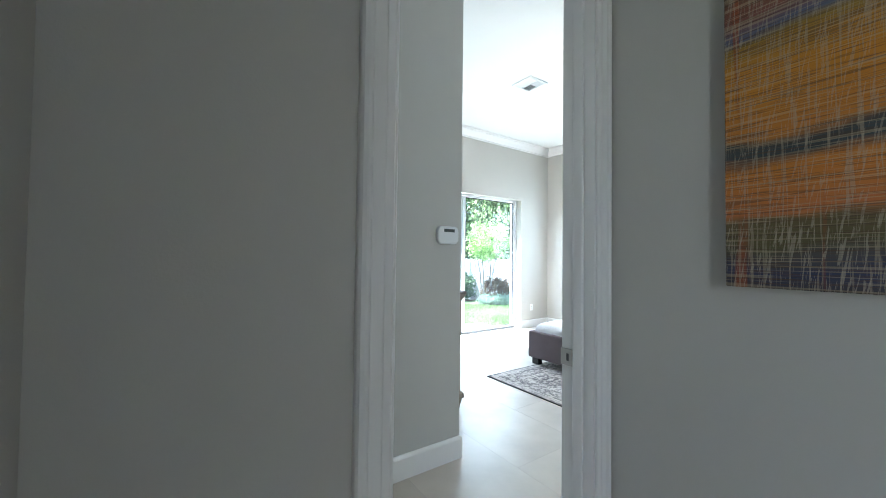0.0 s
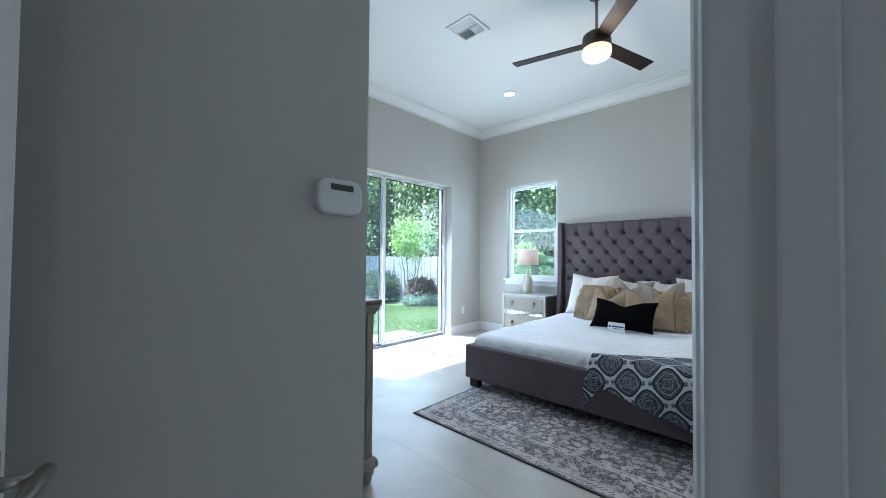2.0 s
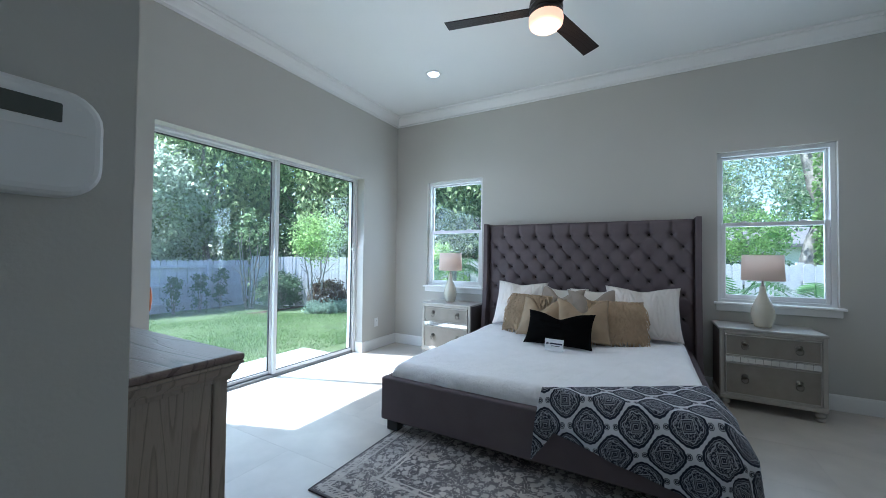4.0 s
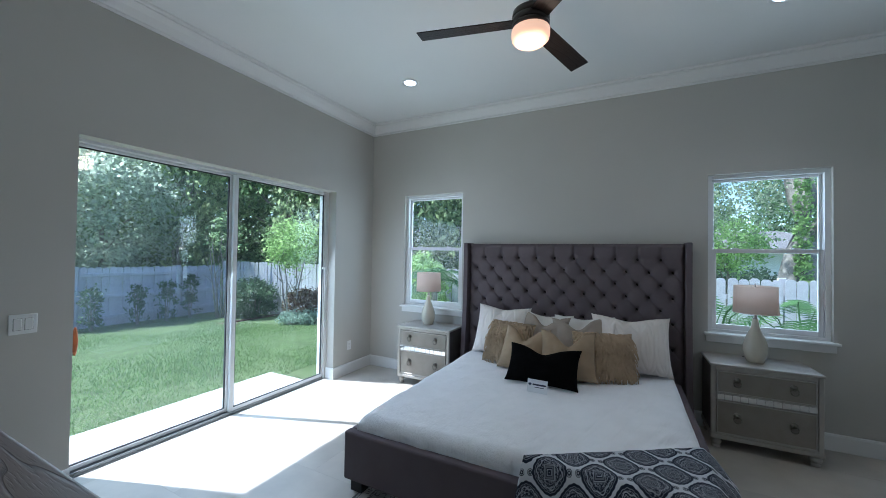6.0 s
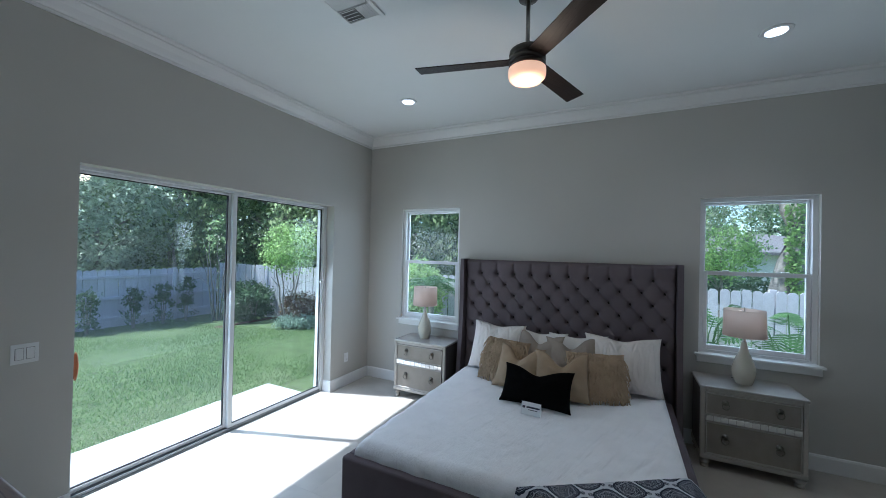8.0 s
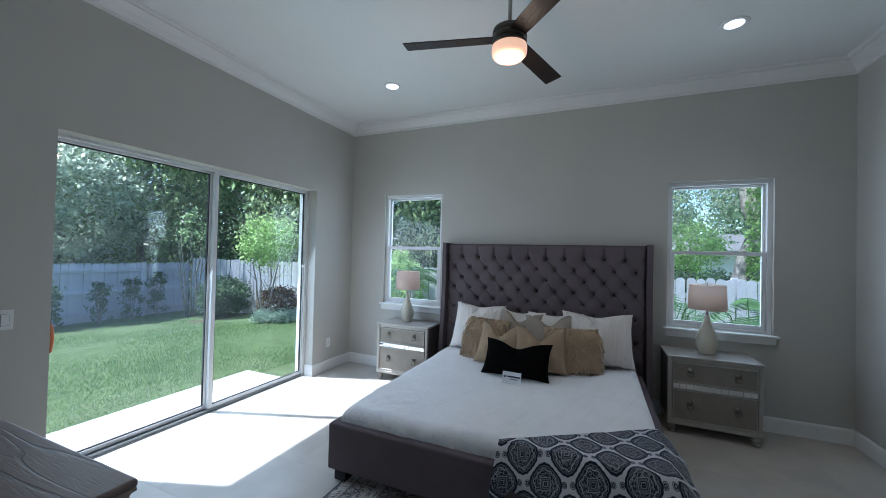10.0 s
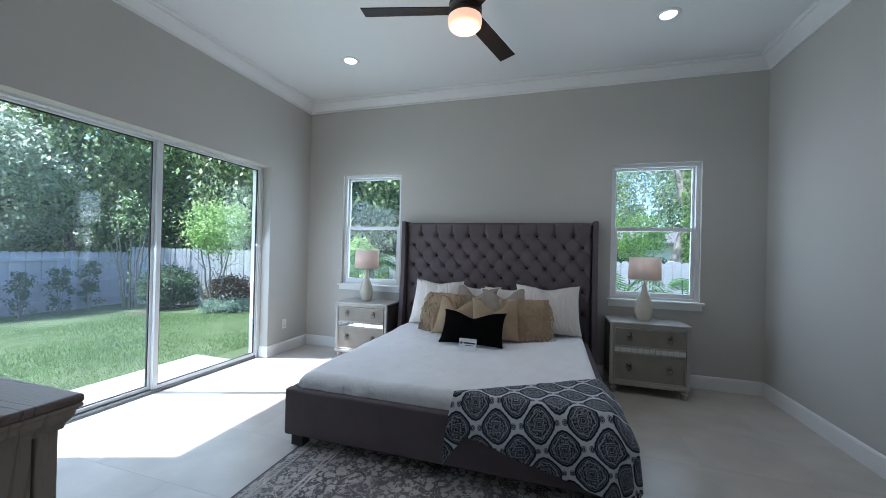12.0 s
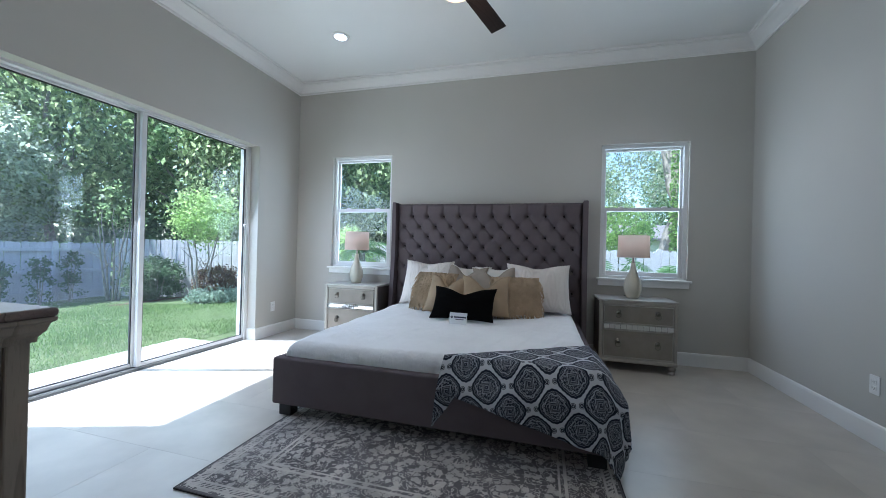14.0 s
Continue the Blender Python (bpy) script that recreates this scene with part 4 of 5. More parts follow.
    part("mattress_core", boxed(-hx + 0.05, hx - 0.05, -hy + 0.05, hy - 0.05, 0.0, h - 0.06, 0.03), M_SHEET, m)


mattress()


def throw():
    t = thing("throw_blanket", pose(-2.1, -3.2, MZ), "navy and white medallion-print throw draped over the bed's corner", "blanket")
    ex, ey = MX0 + 0.02, MY0 + 0.03          # where the top turns down
    A, D = Vector((-2.19, -2.69)), Vector((-1.66, -3.51))
    hem = [(0.0, (-2.55, -2.66)), (0.05, (-2.47, -2.72)), (0.10, (-2.385, -2.78)), (0.35, (-2.46, -3.12)), (0.6, (-2.54, -3.42)), (0.72, (-2.56, -3.62)), (0.78, (-2.58, -3.80)), (0.86, (-2.32, -3.86)), (1.0, (-1.72, -3.87))]

    def hem_at(s):
        for (a, p), (b, q) in zip(hem, hem[1:]):
            if s <= b:
                k = (s - a) / (b - a)
                return Vector(p).lerp(Vector(q), k)
        return Vector(hem[-1][1])

    def place(p):
        a, b = max(0.0, ex - p.x), max(0.0, ey - p.y)
        d = math.hypot(a, b)
        x, y = max(p.x, ex), max(p.y, ey)
        z = MZ + 0.010 + 0.004 * noise.noise(Vector((p.x * 6, p.y * 6, 2)))
        if d > 0:
            ux, uy = a / d, b / d
            r = 0.04
            out = r * math.sin(min(d / r, 1.57)) + (0.075 + 0.02 * uy) * min(1.0, max(0, d - 0.03) / 0.14) + (0.05 + 0.05 * uy) * d
            along = p.y * ux * ux + p.x * uy * uy + math.atan2(uy, ux) * 0.2
            wave = (math.sin(along * 14 + 1.0) * 0.6 + noise.noise(Vector((along * 6, d * 2, 0))) * 1.0) * 0.016 * min(1, d / 0.2) * (1 - 0.6 * uy)
            out += wave
            x -= ux * out
            y -= uy * out
            z -= max(0.0, d - 0.018)
        return Vector((x, y, max(z, 0.02)))

    bm = bmesh.new()
    uvl = bm.loops.layers.uv.new("uv")
    nu, nv = 120, 70
    pts, flat = [], []
    for i in range(nu + 1):
        s = i / nu
        top, low = A.lerp(D, s), hem_at(s)
        row, fl = [], []
        for j in range(nv + 1):
            p = top.lerp(low, j / nv)
            row.append(bm.verts.new(place(p) - Vector((-2.1, -3.2, MZ))))
            fl.append(((p - A).dot(Vector((0.82, -0.57))) + 0.03, (p - A).dot(Vector((0.57, 0.82))) + 0.05))
        pts.append(row)
        flat.append(fl)
    for i in range(nu):
        for j in range(nv):
            ids = ((i, j), (i + 1, j), (i + 1, j + 1), (i, j + 1))
            f = bm.faces.new([pts[a][b] for a, b in ids])
            for lp, (a, b) in zip(f.loops, ids):
                lp[uvl].uv = flat[a][b]
    ob = part("cloth", bm, M_THROW, t, "", True)
    so = ob.modifiers.new("thick", "SOLIDIFY")
    so.thickness, so.offset = 0.006, 1.0


throw()


def pillow_bm(w, h, d, notch=0.0, seed=0, n=30):
    """A stuffed cushion standing on its lower edge in the local xz plane, pinched at the corners."""
    bm = bmesh.new()
    sides = []
    for s in (1, -1):
        g = []
        for j in range(n + 1):
            v = -1 + 2 * j / n
            row = []
            for i in range(n + 1):
                u = -1 + 2 * i / n
                puff = (max(0.0, 1 - abs(u) ** 2.6) ** 0.55) * (max(0.0, 1 - abs(v) ** 2.6) ** 0.55)
                x = u * w / 2 * (1 - 0.075 * (1 - abs(v) ** 2.6))
                z = v * h / 2 * (1 - 0.075 * (1 - abs(u) ** 2.6))
                if notch and v > -0.3:
                    k = ((v + 0.3) / 1.3) ** 1.5
                    z -= notch * h * k * math.exp(-(u / 0.42) ** 2)
                    puff *= 1 - 0.45 * k * math.exp(-(u / 0.14) ** 2)
                wr = 0.010 * noise.noise(Vector((u * 3 + seed, v * 3, s * 2))) + 0.006 * noise.noise(Vector((u * 8 + seed, v * 7, s)))
                y = s * (puff * d / 2 + wr * puff)
                row.append(bm.verts.new((x, y, z + h / 2)))
            g.append(row)
        sides.append(g)
        for j in range(n):
            for i in range(n):
                q = (g[j][i], g[j][i + 1], g[j + 1][i + 1], g[j + 1][i])
                bm.faces.new(q if s < 0 else q[::-1])
    bmesh.ops.remove_doubles(bm, verts=bm.verts, dist=0.0008)
    return bm


def cushion(name, y, x, w, h, d, lean, yaw, material, label, notch=0.0, seed=0, roll=0, piping=None, fringe=False):
    m = pose(x, y, MZ + 0.012, 0, 0, -90 + yaw) @ pose(0, 0, 0, 0, roll, 0) @ pose(0, 0, 0, -lean, 0, 0)
    c = thing(name, m, label, "pillow", "pillows on the bed")
    part("cover", pillow_bm(w, h, d, notch, seed), material, c, "", True)
    if piping:
        bm = bmesh.new()
        pts = []
        for k in range(81):
            t = k / 80 * 4
            i, f = int(t) % 4, t % 1
            u, v = [(-1 + 2 * f, -1), (1, -1 + 2 * f), (1 - 2 * f, 1), (-1, 1 - 2 * f)][i]
            z = v * h / 2 * (1 - 0.075 * (1 - abs(u) ** 2.6))
            if notch and v > -0.3:
                z -= notch * h * ((v + 0.3) / 1.3) ** 1.5 * math.exp(-(u / 0.42) ** 2)
            pts.append((u * w / 2 * (1 - 0.075 * (1 - abs(v) ** 2.6)), 0, z + h / 2))
        tube(bm, pts, 0.005, 6)
        part("piping", bm, piping, c, "", True)
    if fringe:
        rng = random.Random(seed)
        bm = bmesh.new()
        for k in range(1500):
            u, v = rng.uniform(-0.96, 0.96), rng.uniform(-0.9, 0.98)
            puff = (max(0.0, 1 - abs(u) ** 2.6) ** 0.55) * (max(0.0, 1 - abs(v) ** 2.6) ** 0.55)
            p = Vector((u * w / 2 * 0.97, -puff * d / 2 - 0.002, v * h / 2 * 0.96 + h / 2))
            ln, sw = rng.uniform(0.05, 0.10), rng.uniform(-0.045, 0.045)
            wd = rng.uniform(0.003, 0.0052)
            pts = [p, p + Vector((sw * 0.3, -0.026, -ln * 0.05)), p + Vector((sw * 0.7, -0.036, -ln * 0.5)), p + Vector((sw, -0.014 - rng.uniform(0, 0.012), -ln))]
            tube(bm, pts, [wd, wd, wd, wd * 0.6], 4)
        tagged(part("fringe", bm, M_SHAG, c, "long twisted beige fringe", True), kind="stuff")
    return c


# stands on its lower edge, facing the foot of the bed; lean tips the top towards the headboard
cushion("pillow", -1.97, -0.45, 0.60, 0.52, 0.21, 20, -8, M_PILLOW, "quilted white square pillow against the headboard", 0.05, 1, 0)
cushion("pillow", -3.20, -0.46, 0.65, 0.52, 0.21, 20, 6, M_PILLOW, "quilted white square pillow against the headboard", 0.07, 2, 0)
cushion("pillow", -2.40, -0.38, 0.56, 0.47, 0.15, 18, 0, M_PLAINPILLOW, "plain white pillow tucked behind the others", 0.05, 3, 2)
cushion("pillow", -2.80, -0.38, 0.56, 0.47, 0.15, 18, 0, M_PLAINPILLOW, "plain white pillow tucked behind the others", 0.05, 4, -2)
cushion("throw_pillow", -2.40, -0.56, 0.47, 0.50, 0.14, 24, -10, M_TAUPE, "taupe satin pillow with white piping", 0.21, 5, 3, M_PLAINPILLOW)
cushion("throw_pillow", -2.79, -0.58, 0.47, 0.49, 0.14, 24, 8, M_TAUPE, "taupe satin pillow with white piping", 0.21, 6, -3, M_PLAINPILLOW)
cushion("fringed_pillow", -2.12, -0.66, 0.47, 0.41, 0.13, 26, -14, M_SHAG, "beige pillow covered in long shaggy fringe", 0.02, 7, 0, None, True)
cushion("fringed_pillow", -3.0, -0.71, 0.50, 0.40, 0.13, 26, 14, M_SHAG, "beige pillow covered in long shaggy fringe", 0.02, 8, 0, None, True)
cushion("throw_pillow", -2.30, -0.86, 0.44, 0.42, 0.14, 30, -12, M_TAN, "tan velvet pillow with a dented top", 0.30, 9, 0)
cushion("throw_pillow", -2.73, -0.90, 0.46, 0.43, 0.14, 30, 9, M_TAN, "tan velvet pillow with a dented top", 0.30, 10, 0)
cushion("lumbar_pillow", -2.545, -1.13, 0.585, 0.33, 0.13, 34, -2, M_BLACKCLOTH, "black velvet lumbar pillow in front of the others", 0.20, 11, 0)


def sign_card():
    c = thing("tent_card", pose(-1.295, -2.56, MZ + 0.012, 0, 0, -92) @ pose(0, 0, 0, -16, 0, 0), "small white printed card leaning on the black pillow", "card")
    part("card", boxed(-0.075, 0.075, -0.001, 0.001, 0, 0.095), M_CARD, c)
    bm = bmesh.new()
    for x0, x1, z0, z1 in ((-0.035, 0.066, 0.052, 0.064), (-0.02, 0.05, 0.037, 0.042)):
        box(bm, x0, x1, -0.0022, -0.0012, z0, z1)
    for k in range(5):
        box(bm, -0.066 + k * 0.0045, -0.062 + k * 0.0045, -0.0022, -0.0012, 0.046 + abs(k - 2) * 0.003, 0.068 - abs(k - 2) * 0.002)
    part("print", bm, M_INK, c, "navy printed bars")


sign_card()


def nightstand():
    """Origin at the floor under the middle of the back; the front looks along -x."""
    W, Dp, H = 0.675, 0.40, 0.682
    s = thing("nightstand", pose(0, 0, 0), "champagne-silver two-drawer nightstand with mirrored strip and turned feet", "nightstand", "pair of nightstands beside the bed")
    f, w = -Dp, W / 2
    body = bmesh.new()
    box(body, f + 0.012, -0.005, -w + 0.022, w - 0.022, 0.10, H - 0.022)
    part("body", body, M_SILVER, s)
    for y in (-w + 0.012, w - 0.012):
        part("side_panel", boxed(f + 0.03, -0.005, y - 0.010, y + 0.010, 0.105, H - 0.022, 0.003, 1), M_DARKSIDE, s, "dark side panel")
    for y in (-w + 0.016, w - 0.016):
        bm = bmesh.new()
        box(bm, f - 0.004, f + 0.03, y - 0.016, y + 0.016, 0.10, H - 0.022, 0.005, 2)
        part("stile", bm, M_SILVER, s)
    bm = bmesh.new()
    box(bm, f - 0.012, 0.0, -w - 0.008, w + 0.008, H - 0.022, H, 0.007, 3)
    part("top", bm, M_SILVERTOP, s)
    part("top_rail", boxed(f - 0.006, f + 0.02, -w + 0.033, w - 0.033, H - 0.05, H - 0.022, 0.003, 1), M_SILVER, s)
    bm = bmesh.new()
    box(bm, f - 0.010, 0.0, -w - 0.004, w + 0.004, 0.082, 0.118, 0.009, 3)
    part("plinth", bm, M_SILVER, s)
    part("base_step", boxed(f - 0.006, -0.002, -w, w, 0.119, 0.127, 0.003, 2), M_SILVER, s)
    for z0, z1 in ((0.452, 0.628), (0.128, 0.392)):
        d = part("drawer", boxed(f - 0.002, f + 0.02, -w + 0.036, w - 0.036, z0, z1, 0.002, 1), M_DRAWER, s)
        bm = bmesh.new()
        a, b = -w + 0.036, w - 0.036
        for p, q, r, t in ((a, b, z0, z0 + 0.01), (a, b, z1 - 0.01, z1), (a, a + 0.01, z0 + 0.01, z1 - 0.01), (b - 0.01, b, z0 + 0.01, z1 - 0.01)):
            box(bm, f - 0.010, f - 0.001, p, q, r, t, 0.003, 1)
        part("drawer_moulding", bm, M_SILVER, d)
        zc = (z0 + z1) / 2 + 0.01
        for y in (-0.17, 0.17):
            bm = lathe(bmesh.new(), [(0.023, 0.001), (0.023, 0.006), (0.011, 0.008), (0.008, 0.018), (0.009, 0.022), (0.0, 0.024)], 16, pose(f - 0.001, y, zc + 0.014, 0, -90, 0))
            k = part("ring_pull", bm, M_PULL, d, "aged nickel ring pull", True)
            pts = [(f - 0.020, y + 0.024 * math.sin(a), zc - 0.012 + 0.026 * math.cos(a)) for a in [2 * math.pi * i / 20 for i in range(21)]]
            part("ring", tube(bmesh.new(), pts, 0.0042, 8), M_PULL, k, "", True)
    st = part("mirror_band", boxed(f - 0.004, f + 0.012, -w + 0.036, w - 0.036, 0.398, 0.446), M_SILVER, s)
    n = 12
    src = None
    for i in range(n):
        y = -w + 0.038 + (i + 0.5) * (W - 0.076) / n
        if src is None:
            bm = boxed(-0.004, 0.004, -0.0249, 0.0249, -0.022, 0.022, 0.0015, 1)
            src = part("mirror_tile", bm, M_MIRROR, st, "bevelled mirror tile", at=pose(f - 0.007, y, 0.422))
        else:
            again(src, st, pose(f - 0.007, y, 0.422))
    src = None
    for x in (f + 0.036, -0.045):
        for y in (-w + 0.038, w - 0.038):
            if src is None:
                bm = lathe(bmesh.new(), [(0.020, 0.0), (0.029, 0.005), (0.032, 0.015), (0.026, 0.025), (0.020, 0.031), (0.033, 0.037), (0.039, 0.052), (0.034, 0.066), (0.022, 0.074), (0.026, 0.083)], 18)
                src = part("foot", bm, M_SILVER, s, "turned bun foot", True, pose(x, y, 0))
            else:
                again(src, s, pose(x, y, 0))
    return s


stand = nightstand()
stand.matrix_basis = pose(-0.018, -1.068, 0)
copy_thing(stand, pose(-0.018, -4.112, 0))


def table_lamp():
    l = thing("table_lamp", pose(0, 0, 0), "cream gourd-shaped ceramic lamp with blush drum shade", "lamp", "pair of table lamps on the nightstands")
    prof = [(0.052, 0.0), (0.058, 0.004), (0.066, 0.03), (0.077, 0.065), (0.083, 0.10), (0.081, 0.135), (0.070, 0.18), (0.053, 0.225), (0.037, 0.265), (0.027, 0.30), (0.022, 0.335), (0.022, 0.352)]
    part("base", lathe(bmesh.new(), prof, 32), M_CERAMIC, l, "", True)
    part("neck", lathe(bmesh.new(), [(0.013, 0.35), (0.017, 0.355), (0.013, 0.362), (0.010, 0.40), (0.010, 0.44)], 16), M_NICKEL, l, "", True)
    z0, z1, r0, r1 = 0.405, 0.622, 0.148, 0.141
    bm = bmesh.new()
    n = 40
    rings = []
    for r, z in ((r0, z0), (r1, z1), (r1 - 0.003, z1), (r0 - 0.003, z0)):
        rings.append([bm.verts.new((r * math.cos(2 * math.pi * i / n), r * math.sin(2 * math.pi * i / n), z)) for i in range(n)])
    for a, b in zip(rings, rings[1:] + rings[:1]):
        for i in range(n):
            bm.faces.new((a[i], a[(i + 1) % n], b[(i + 1) % n], b[i]))
    sh = part("shade", bm, M_SHADE, l, "blush linen drum shade", True)
    for z, r in ((z0, r0), (z1, r1)):
        pts = [((r + 0.001) * math.cos(2 * math.pi * i / n), (r + 0.001) * math.sin(2 * math.pi * i / n), z) for i in range(n + 1)]
        part("shade_trim", tube(bmesh.new(), pts, 0.0022, 6), M_SHADE, sh, "", True)
    bm = bmesh.new()
    for a in (0, 120, 240):
        tube(bm, [(0, 0, z1 - 0.02), ((r1 - 0.002) * math.cos(radians(a)), (r1 - 0.002) * math.sin(radians(a)), z1 - 0.004)], 0.0018, 6)
    lathe(bm, [(0.004, z1 - 0.024), (0.006, z1 - 0.01), (0.004, z1 + 0.012), (0.009, z1 + 0.018), (0.0, z1 + 0.028)], 12)
    part("finial", bm, M_NICKEL, l, "", True)
    part("cord", tube(bmesh.new(), [(0.05, 0, 0.01), (0.11, 0.02, 0.004), (0.15, 0.05, 0.004)], 0.003, 6), M_OUTLET, l)
    return l


lamp = table_lamp()
lamp.matrix_basis = pose(-0.205, -1.02, 0.682)
copy_thing(lamp, pose(-0.215, -4.105, 0.682))


def dresser():
    X0, X1, Y0, Y1, H = -4.125, -3.69, -2.115, -0.62, 0.959
    d = thing("dresser", pose((X0 + X1) / 2, (Y0 + Y1) / 2, 0), "weathered grey-brown oak dresser with dark moulded top", "dresser")
    inv = Matrix.Translation((-(X0 + X1) / 2, -(Y0 + Y1) / 2, 0))

    def put(name, bm, m, label="", parent=None, smooth=False):
        bm.transform(inv)
        return part(name, bm, m, parent or d, label, smooth)

    put("body", boxed(X0, X1 - 0.022, Y0 + 0.012, Y1 - 0.012, 0.12, H - 0.075), M_OAK)
    put("side_panel", boxed(X0, X1 - 0.045, Y0 + 0.002, Y0 + 0.011, 0.135, H - 0.078, 0.002, 1), M_OAK)
    put("side_panel", boxed(X0, X1 - 0.045, Y1 - 0.011, Y1 - 0.002, 0.135, H - 0.078, 0.002, 1), M_OAK)
    for y in (Y0 + 0.02, Y1 - 0.02):
        put("corner_post", boxed(X1 - 0.041, X1, y - 0.02, y + 0.02, 0.12, H - 0.075, 0.004, 2), M_OAK)
    # top: slab and moulding below it
    put("top", boxed(X0 - 0.005, X1 + 0.033, Y0 - 0.033, Y1 + 0.033, H - 0.022, H, 0.008, 3), M_OAKTOP, "dark oak top with cathedral grain")
    prof = [(0.0, H - 0.078), (0.006, H - 0.078), (0.008, H - 0.066), (0.018, H - 0.052), (0.022, H - 0.036), (0.03, H - 0.030), (0.03, H - 0.022), (0.0, H - 0.022)]
    put("top_moulding", sweep(bmesh.new(), [(X0, Y0), (X1, Y0), (X1, Y1), (X0, Y1)][::-1], [(-o, z) for o, z in prof][::-1]), M_OAK)
    prof = [(0.0, 0.085), (0.02, 0.085), (0.024, 0.10), (0.02, 0.125), (0.006, 0.14), (0.0, 0.14)]
    put("base_moulding", sweep(bmesh.new(), [(X0, Y0), (X1, Y0), (X1, Y1), (X0, Y1)][::-1], [(-o, z) for o, z in prof][::-1]), M_OAK)
    for x in (X0 + 0.04, X1 - 0.02):
        for y in (Y0 + 0.02, Y1 - 0.02):
            put("foot", lathe(bmesh.new(), [(0.02, 0.0), (0.026, 0.01), (0.028, 0.03), (0.038, 0.055), (0.042, 0.075), (0.04, 0.0855)], 16, pose(x, y, 0)), M_OAK, "turned foot", None, True)
    n = 3
    wdt = (Y1 - Y0 - 0.10) / n
    for c in range(n):
        for z0, z1 in ((0.15, 0.37), (0.385, 0.605), (0.62, 0.86)):
            y0 = Y0 + 0.05 + c * wdt
            dr = put("drawer", boxed(X1 - 0.022, X1 - 0.006, y0 + 0.006, y0 + wdt - 0.006, z0, z1, 0.004, 2), M_OAK)
            put("knob", lathe(bmesh.new(), [(0.007, 0.0), (0.007, 0.012), (0.014, 0.018), (0.015, 0.024), (0.0, 0.03)], 14, pose(X1 - 0.007, y0 + wdt / 2 - 0.1 if c else y0 + 0.10, (z0 + z1) / 2, 0, 90, 0)), M_BRONZE, "dark round knob", dr, True)


dresser()


# ---- floor tiles ----
def floor_tiles():
    tx, ty, j = 0.588, 1.18, 0.0009
    full = None
    nx0 = int((-5.9 + 2.75) / tx) - 1
    for ix in range(nx0, 6):
        x0 = -2.75 + ix * tx
        off = -1.205 if (ix % 2) else -1.205 + ty / 2
        if x0 >= 0 or x0 + tx <= -5.72:
            continue
        for iy in range(-6, 4):
            y0 = off + iy * ty
            a, b, c, d = max(x0, -5.72) + j, min(x0 + tx, 0.0) - j, max(y0, -6.6) + j, min(y0 + ty, 0.0) - j
            if b - a < 0.02 or d - c < 0.02:
                continue
            whole = abs(b - a - tx + 2 * j) < 1e-6 and abs(d - c - ty + 2 * j) < 1e-6
            at = pose((a + b) / 2, (c + d) / 2, 0)
            if whole and full is not None:
                again(full, floor, at)
                continue
            bm = boxed(-(b - a) / 2, (b - a) / 2, -(d - c) / 2, (d - c) / 2, -0.0006, 0.0, 0.0002, 1)
            ob = part("tile", bm, M_TILE, floor, "", at=at)
            if whole:
                full = ob


floor_tiles()


# ---- the garden ----
def ground_z(x, y):
    d = max(y - 0.6, x - 0.6, 0.0)
    t = min(1.0, d / 9.0)
    return -0.10 - 0.42 * t * t * (3 - 2 * t)


def leaf_mat(name, a, b, rough=0.5):
    m = bpy.data.materials.new(name)
    m.use_nodes = True
    nt = m.node_tree
    p = nt.nodes["Principled BSDF"]
    geo = nt.nodes.new("ShaderNodeNewGeometry")
    ramp = nt.nodes.new("ShaderNodeValToRGB")
    ramp.color_ramp.elements[0].color, ramp.color_ramp.elements[1].color = (*a, 1), (*b, 1)
    nt.links.new(geo.outputs["Random Per Island"], ramp.inputs[0])
    nt.links.new(ramp.outputs[0], p.inputs["Base Color"])
    p.inputs["Roughness"].default_value = rough
    tr = nt.nodes.new("ShaderNodeBsdfTranslucent")
    hs = nt.nodes.new("ShaderNodeHueSaturation")
    hs.inputs["Value"].default_value, hs.inputs["Saturation"].default_value = 2.4, 0.86
    nt.links.new(ramp.outputs[0], hs.inputs["Color"])
    nt.links.new(hs.outputs[0], tr.inputs[0])
    mx = nt.nodes.new("ShaderNodeMixShader")
    mx.inputs[0].default_value = 0.52
    nt.links.new(p.outputs[0], mx.inputs[1])
    nt.links.new(tr.outputs[0], mx.inputs[2])
    nt.links.new(mx.outputs[0], nt.nodes["Material Output"].inputs[0])
    return m


L_WOOD = leaf_mat("woodland_leaves", (0.035, 0.075, 0.032), (0.20, 0.29, 0.12))
L_OLIVE = leaf_mat("olive_leaves", (0.20, 0.24, 0.18), (0.46, 0.50, 0.40))
L_OAK = leaf_mat("oak_leaves", (0.06, 0.10, 0.045), (0.30, 0.37, 0.17))
L_OAKTREE = leaf_mat("live_oak_leaves", (0.12, 0.15, 0.09), (0.31, 0.345, 0.22))
L_BRIGHT = leaf_mat("bright_leaves", (0.12, 0.20, 0.06), (0.32, 0.44, 0.15))
L_DARK = leaf_mat("dark_shrub_leaves", (0.035, 0.065, 0.035), (0.09, 0.14, 0.07))
L_RED = leaf_mat("reddish_leaves", (0.06, 0.02, 0.018), (0.13, 0.10, 0.05))
L_SILVER = leaf_mat("silver_groundcover", (0.12, 0.18, 0.13), (0.26, 0.33, 0.27))
L_GRASS = leaf_mat("lawn_blades", (0.055, 0.11, 0.032), (0.125, 0.19, 0.058), 0.6)
L_PALM = leaf_mat("palm_leaves", (0.028, 0.07, 0.024), (0.07, 0.15, 0.045), 0.35)
M_BARK = mat("grey_bark", (0.27, 0.245, 0.215), 0.9, vary=0.3, scale=9, bump=0.9, bscale=22)
